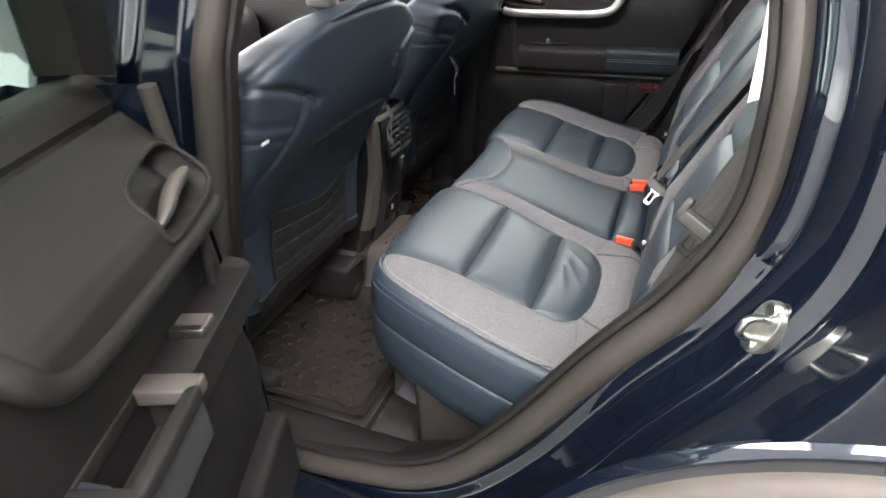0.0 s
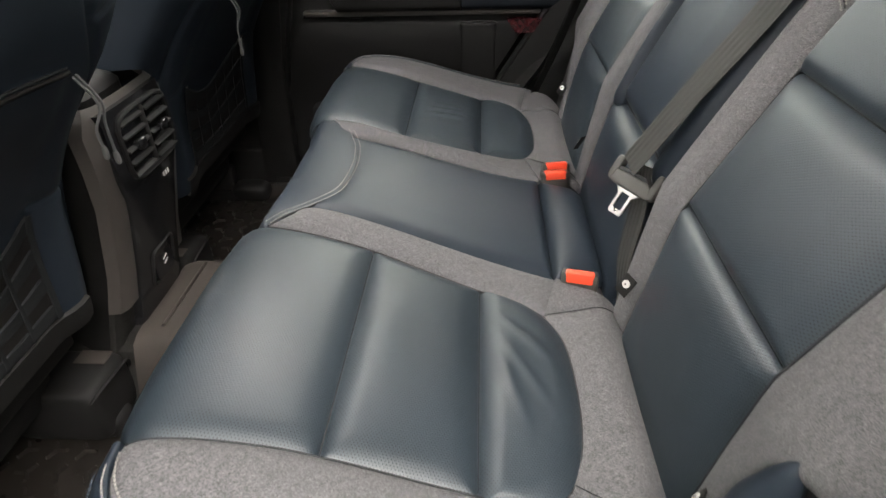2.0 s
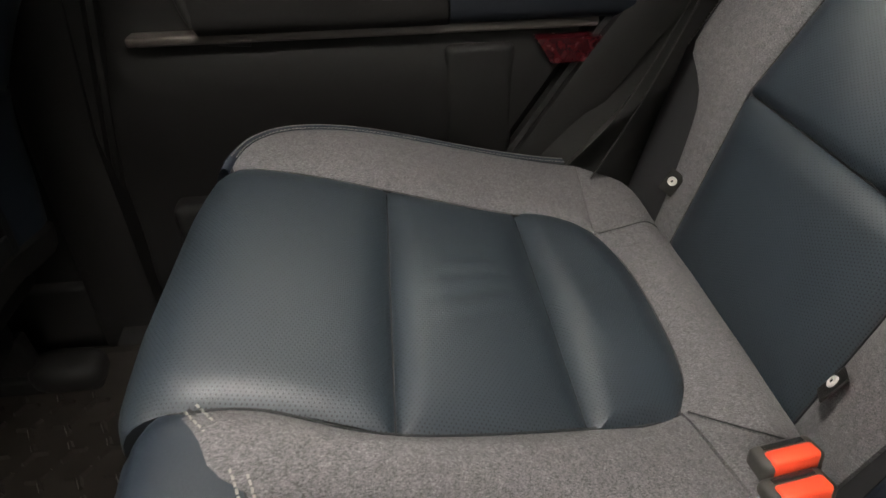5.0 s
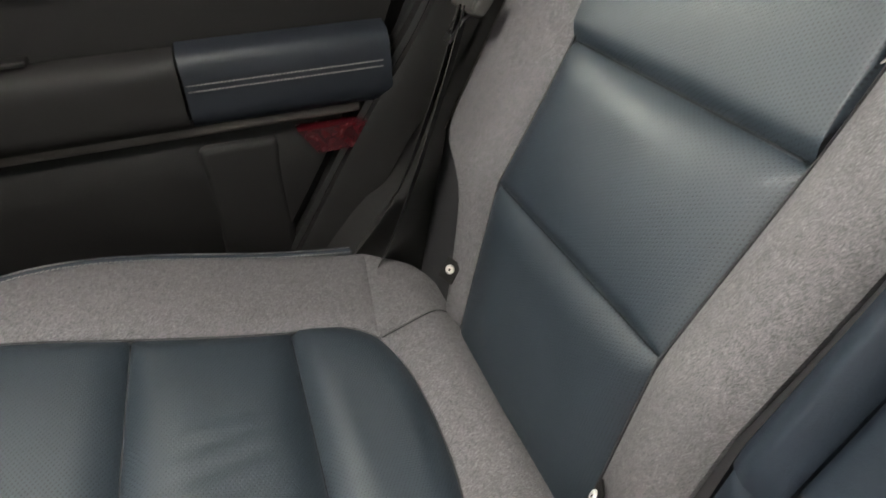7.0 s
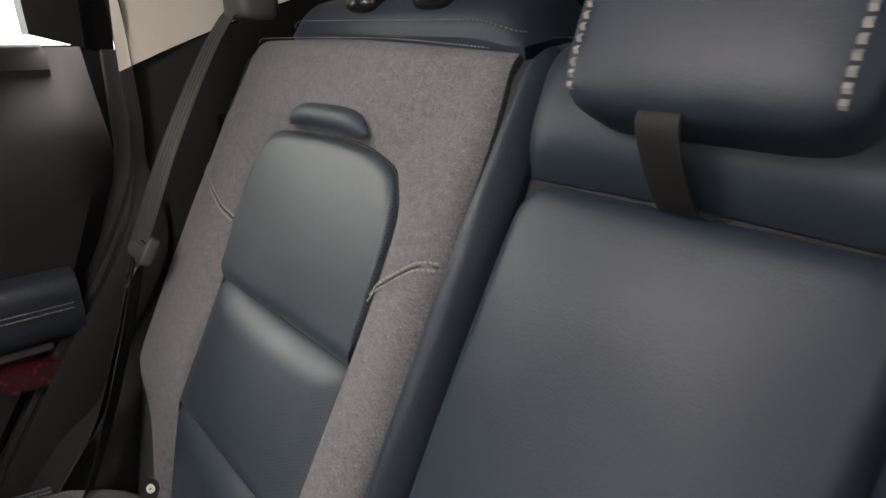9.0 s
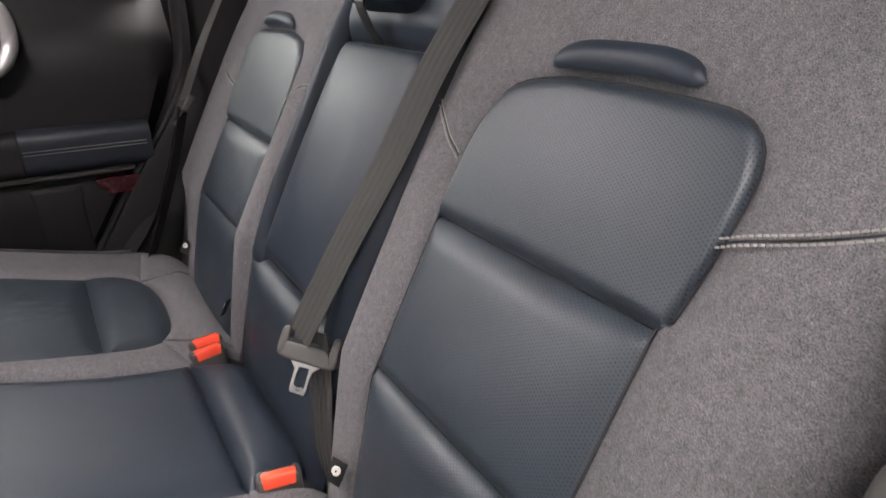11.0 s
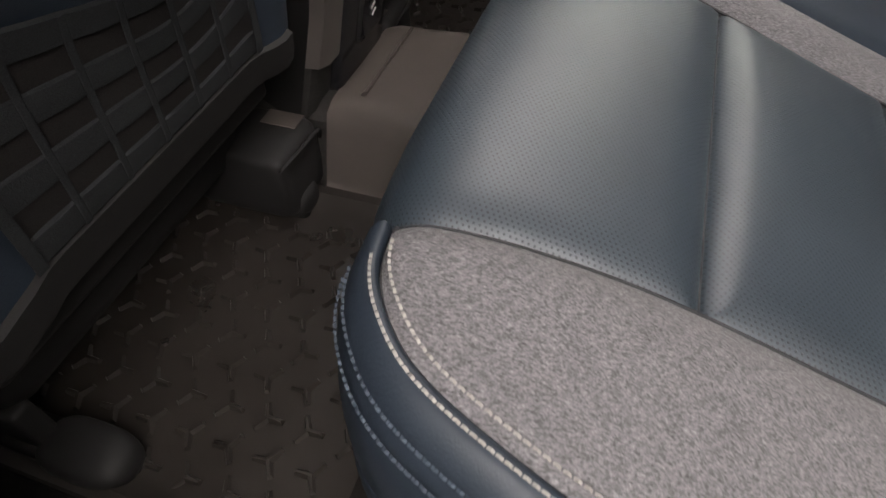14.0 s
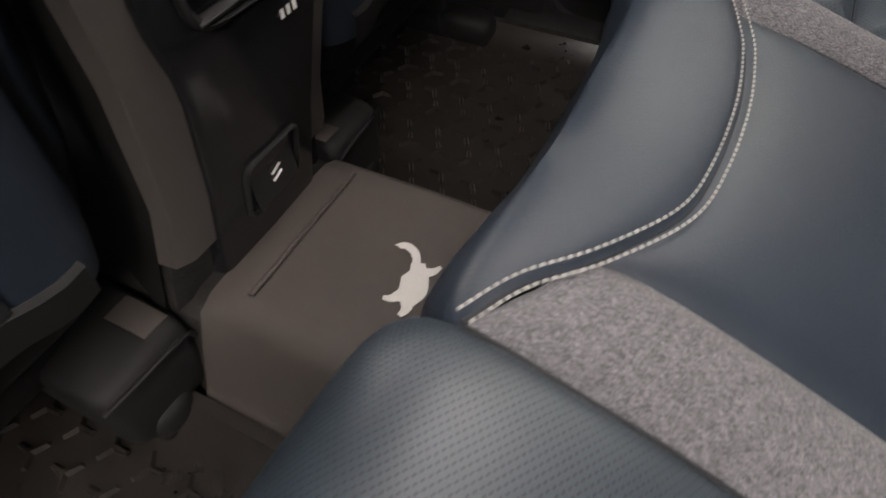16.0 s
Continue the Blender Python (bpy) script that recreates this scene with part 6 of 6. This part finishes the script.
def rear_door(s, M, nm, label):
    """A rear door, modelled shut on the side s (+1 far, -1 near) and then moved by M."""
    d = tagged(new(nm), label, "car door", kind="structure")
    DXF = DXFS[s]

    def P(x, z, h=0.0):
        return tuple(M @ Vector((x, s * (0.705 - h), z)))

    def gridp(name, xs, zs, hf, mat, lab="", sharp=45):
        rows = [[P(x, z, hf(x, z)) for z in zs] for x in xs]
        return part(name, Geo().grid(rows, [[(x, z) for z in zs] for x in xs], flip=s < 0), mat, d, lab, sharp)

    def block(name, x0, x1, z0, z1, h, mat, lab="", r=0.01, base=-0.02):
        bm = Geo().box(x0, x1, 0.705 - h, 0.705 - base, z0, z1, r)
        bm.v = [tuple(M @ Vector((x, s * y, z))) for x, y, z in bm.v]
        if s < 0:
            bm.f = [tuple(reversed(f)) for f in bm.f]
        return part(name, bm, mat, d, lab)
    # main lining, following the opening's shape
    rows, uv = [], []
    for z in np.concatenate((np.linspace(0.418, 1.17, 30), [1.185, 1.195, 1.202, 1.204])):
        x0, x1 = np.interp(z, DZ, DXF) + 0.012, np.interp(z, DZ, DXR) - 0.012
        row = []
        for k in range(26):
            u = k / 25
            x = x0 + (x1 - x0) * u
            h = 0.008
            h += 0.02 / (1 + math.exp((z - 0.84) / 0.01))
            h -= 0.012 * math.exp(-((z - 0.62) / 0.09) ** 4) * (1 / (1 + math.exp((x + 0.2) / 0.02)))
            h += np.interp(z, [1.04, 1.09, 1.165, 1.207], [0.0, -0.008, -0.075, -0.105])
            e = min(u, 1 - u) * (x1 - x0)
            h -= 0.02 * math.exp(-(e / 0.012) ** 2)
            row.append(P(x, z, h))
        rows.append(row)
    part("lining", Geo().grid(rows, flip=s > 0), BLACK, d, "black grained plastic lining")
    # top sill ledge
    rows = []
    for z, h in ((1.162, -0.072), (1.178, -0.068), (1.194, -0.076), (1.204, -0.088), (1.208, -0.105), (1.207, -0.135), (1.19, -0.14)):
        rows.append([P(x, z, h) for x in np.linspace(-0.60, 0.045, 14)])
    part("window_ledge", Geo().grid(rows, flip=s > 0), CHARCOAL, d, "charcoal plastic window ledge")
    # padded upper insert: an upright facet below, sloping away above, with a broad edge and the handle bowl
    def slope(z):
        return np.interp(z, [1.04, 1.085, 1.10, 1.165, 1.19], [0.030, 0.026, 0.018, -0.052, -0.075])

    def pad_h(x, z):
        if math.hypot(max(0.0, x + 0.235), max(0.0, 1.095 - z)) > 0.047:
            return slope(z) - 0.06
        u = min((x + 0.565) / 0.02, (-0.185 - x) / 0.02, (z - 1.043) / 0.012, (1.168 - z) / 0.008)
        return slope(z) + 0.010 * min(1, max(0, u)) ** 0.5
    hole = (lambda x, z: ((x + 0.490) / 0.070) ** 4 + ((z - 1.100 + 0.10 * (x + 0.490)) / 0.032) ** 4)
    gridp("upper_pad", np.linspace(-0.570, -0.180, 70), np.linspace(1.040, 1.170, 40), lambda x, z: pad_h(x, z) - (0.06 * max(0.0, 1 - hole(x, z) ** 1.5) ** 0.3 if hole(x, z) < 1 else 0.0), CHARCOAL, "charcoal padded upper insert with handle bowl", 50)
    ring = [(-0.490 + 0.072 * math.copysign(abs(math.cos(a)) ** 0.5, math.cos(a)), 1.100 + 0.034 * math.copysign(abs(math.sin(a)) ** 0.5, math.sin(a))) for a in np.linspace(0, 2 * math.pi, 60, endpoint=False)]
    ring = [(x, z - 0.10 * (x + 0.490)) for x, z in ring]
    part("handle_bezel", tube(Geo(), [P(x, z, slope(z) + 0.010) for x, z in ring], 0.0035, 8, closed=True), CHARCOAL, d, "warm grey handle surround")
    hp = curve([(-0.538, 1.100), (-0.50, 1.096), (-0.465, 1.086), (-0.44, 1.078)], 16)
    part("door_handle", tube(Geo(), [P(x, z, slope(z) - 0.004) for x, z in hp], [0.012, 0.014, 0.0155, 0.016, 0.016, 0.016, 0.0155, 0.015, 0.015, 0.0145, 0.014, 0.013, 0.012, 0.011, 0.009, 0.006], 12, squash=0.6), GREYPL, d, "warm grey pull handle")
    rim = curve([(-0.560, 1.052), (-0.53, 1.046), (-0.40, 1.045), (-0.27, 1.047), (-0.215, 1.057), (-0.190, 1.085), (-0.183, 1.12), (-0.188, 1.15), (-0.20, 1.163)], 60)
    tn = np.gradient(rim, axis=0)
    tn /= np.linalg.norm(tn, axis=1)[:, None]
    rows = []
    for o, up in ((-0.013, -0.012), (-0.0125, 0.004), (-0.009, 0.009), (0.0, 0.011), (0.009, 0.009), (0.0125, 0.004), (0.013, -0.012)):
        rows.append([P(x - n[1] * o, z + n[0] * o, slope(z) + 0.006 + up) for (x, z), n in zip(rim, tn)])
    # near strip is silver too; the dark it mirrors is coloured in
    part("pad_edge", Geo().grid(rows, flip=s < 0), SATIN if s > 0 else CHARCOAL, d, "broad satin silver edging strip" if s > 0 else "broad silver edging strip, dark reflection put in as charcoal", 70)
    # the lower trim strip turns up in front of the armrest
    up = curve([(-0.45, 0.853), (-0.49, 0.858), (-0.512, 0.882), (-0.520, 0.93), (-0.526, 0.99), (-0.535, 1.04)], 30)
    part("trim_upright", tube(Geo(), [P(x, z, 0.020) for x, z in up], 0.010, 10, squash=0.8), CHARCOAL, d, "charcoal trim strip in front of the armrest")
    # armrest
    def arm(z0, z1, h0):
        return lambda x, z: h0 * math.sqrt(max(0.0, 1 - abs(2 * (z - z0) / (z1 - z0) - 1) ** 5))
    gridp("armrest_pad", np.linspace(-0.213, np.interp(0.9, DZ, DXR) - 0.016, 24), np.linspace(0.858, 0.948, 16), lambda x, z: 0.012 + arm(0.858, 0.948, 0.032)(x, z), ARMLEATHER, "navy leather armrest")
    gridp("armrest_front", np.linspace(-0.60 if s < 0 else -0.505, -0.216, 24), np.linspace(0.862, 0.944, 16), lambda x, z: 0.006 if s < 0 and z > 0.88 and -0.345 < x else 0.012 + arm(0.858, 0.944, 0.034)(x, z), CHARCOAL, "charcoal plastic armrest front")
    th = Geo()
    for z in (0.912, 0.9055):
        stitches(th, [P(x, z, 0.0455) for x in np.linspace(-0.21, 0.0, 40)], up=(0, -s, 0))
    tagged(part("stitching", th, THREAD, d, "pale double stitching"), kind="stuff")
    out = 0.0 if s < 0 else -0.034
    block("switch_panel", -0.56 if s < 0 else -0.49, -0.345, 0.944, 0.950, 0.060 + out, BLACK, "black switch panel", 0.002, 0.0)
    # far switch is the same part; its shade is put in as black
    block("window_switch", -0.442, -0.413, 0.948, 0.960, 0.052 + out, GREYPL if s < 0 else BLACK, "window switch", 0.003, 0.012)
    block("switch_tip", -0.416, -0.405, 0.949, 0.962, 0.052 + out, CHROME, "bright switch tip", 0.002, 0.012)
    if s < 0:
        for x0, x1, h0, h1 in ((-0.348, -0.318, 0.0, 0.074), (-0.205, -0.188, 0.0, 0.074), (-0.33, -0.195, 0.060, 0.076), (-0.33, -0.195, 0.0, 0.01)):
            block("cup_rim", x0, x1, 0.930, 0.951, max(0.009, h1), GREYPL if x0 < -0.34 else CHARCOAL, "plastic rim of the pull cup", 0.004, h0)
        block("pull_pocket", -0.33, -0.215, 0.868, 0.874, 0.062, FOAM, "deep black pull pocket", 0.001, 0.0)
        block("pull_wall", -0.335, -0.215, 0.870, 0.925, 0.070, FOAM, "wall of the pull pocket", 0.003, 0.062)
    block("trim_strip", -0.59, np.interp(0.85, DZ, DXR) - 0.02, 0.851, 0.863, 0.032, GREYPL, "warm grey trim strip", 0.004, 0.0)
    block("pocket_wall", -0.6, -0.24, 0.49, 0.64, 0.05, BLACK, "black storage pocket", 0.015, 0.0)
    block("speaker_panel", -0.22, np.interp(0.7, DZ, DXR) - 0.02, 0.62, 0.835, 0.03, BLACK, "black lower panel", 0.01, 0.0)
    # red reflector
    g = Geo()
    q = [(-0.108, 0.842), (-0.022, 0.842), (-0.034, 0.812), (-0.088, 0.812)]
    top = [P(x, z, 0.041) for x, z in q]
    low = [P(x, z, 0.02) for x, z in q]
    g.cap(top, s > 0).grid([top, low], wrap_v=True, flip=s < 0)
    part("reflector", g, REFLECT, d, "dark red reflector")
    # window frame, glass and outer skin
    fr = curve([(-0.575, 1.21), (-0.55, 1.30), (-0.50, 1.45), (-0.41, 1.545), (-0.2, 1.565), (0.0, 1.555), (0.075, 1.46), (0.092, 1.3), (0.094, 1.2)], 50)
    rows = []
    for o, h in ((-0.03, -0.05), (-0.03, -0.012), (-0.004, -0.004), (0.0, 0.0), (0.01, 0.012), (0.055, 0.012), (0.068, 0.004), (0.068, -0.05)):
        rr = []
        c = np.array([-0.25, 1.30])
        for x, z in fr:
            v = c - np.array([x, z])
            v /= np.linalg.norm(v)
            zz = z + v[1] * o
            rr.append(P(x + v[0] * o, zz, h - 0.06 + lean(zz)))
        rows.append(rr)
    part("window_frame", Geo().grid(rows, flip=s < 0), BLACK, d, "black window frame")
    g = Geo()
    rows = []
    for z in np.linspace(1.19, 1.56, 8):
        x0 = np.interp(z, [1.2, 1.3, 1.45, 1.56], [-0.56, -0.54, -0.48, -0.36])
        x1 = np.interp(z, [1.2, 1.3, 1.45, 1.56], [0.05, 0.05, 0.03, -0.05])
        rows.append([P(x, z, -0.10 + lean(z)) for x in np.linspace(x0, x1, 10)])
    # near pane tinted darker than the far one, dimming the bright view behind
    pane = part("pane", Geo().grid(rows), GLASS if s > 0 else DIMGLASS, d, "green-tinted window glass")
    rows = []
    for z in np.linspace(0.425, 1.205, 14):
        x0, x1 = np.interp(z, DZ, DXF) - 0.03, np.interp(z, DZ, DXR) + 0.045
        rows.append([P(x, z, -0.185 - 0.012 * math.sin(math.pi * (z - 0.46) / 0.75)) for x in np.linspace(x0, x1, 16)])
    part("outer_skin", Geo().grid(rows, flip=s < 0), PAINT, d, "navy painted outer skin")
    lo, hi = [], []
    edge_pts = [(np.interp(z, DZ, DXR) + 0.03, z) for z in np.linspace(1.2, 0.425, 20)] + [(x, 0.425) for x in np.linspace(-0.38, -0.6, 8)] + [(np.interp(z, DZ, DXF) - 0.02, z) for z in np.linspace(0.435, 1.2, 20)]
    rows = [[P(x, z, h) for x, z in edge_pts] for h in (0.0, -0.03, -0.10, -0.185)]
    # far edge blackened too, for the dark gap of the shut door
    part("door_edge", Geo().grid(rows, flip=s > 0), PAINT if s < 0 else BLACK, d, "door edge, navy paint near, gap-dark black far")
    sg = Geo()
    # far seal thickened and blackened to cover the lit strip in the camera's view
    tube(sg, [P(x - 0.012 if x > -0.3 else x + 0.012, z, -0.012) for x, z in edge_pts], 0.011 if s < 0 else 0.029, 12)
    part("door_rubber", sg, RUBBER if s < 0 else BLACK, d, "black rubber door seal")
    return d


rear_door(1, Matrix(), "door_1", "closed far rear door with black lining and navy armrest")
HINGE = Matrix.Translation((-0.70, -0.735, 0)) @ pose(0, 0, 0, 0, 0, -69) @ Matrix.Translation((0.70, 0.82, 0))
rear_door(-1, HINGE, "door_2", "open near rear door with charcoal padded lining")
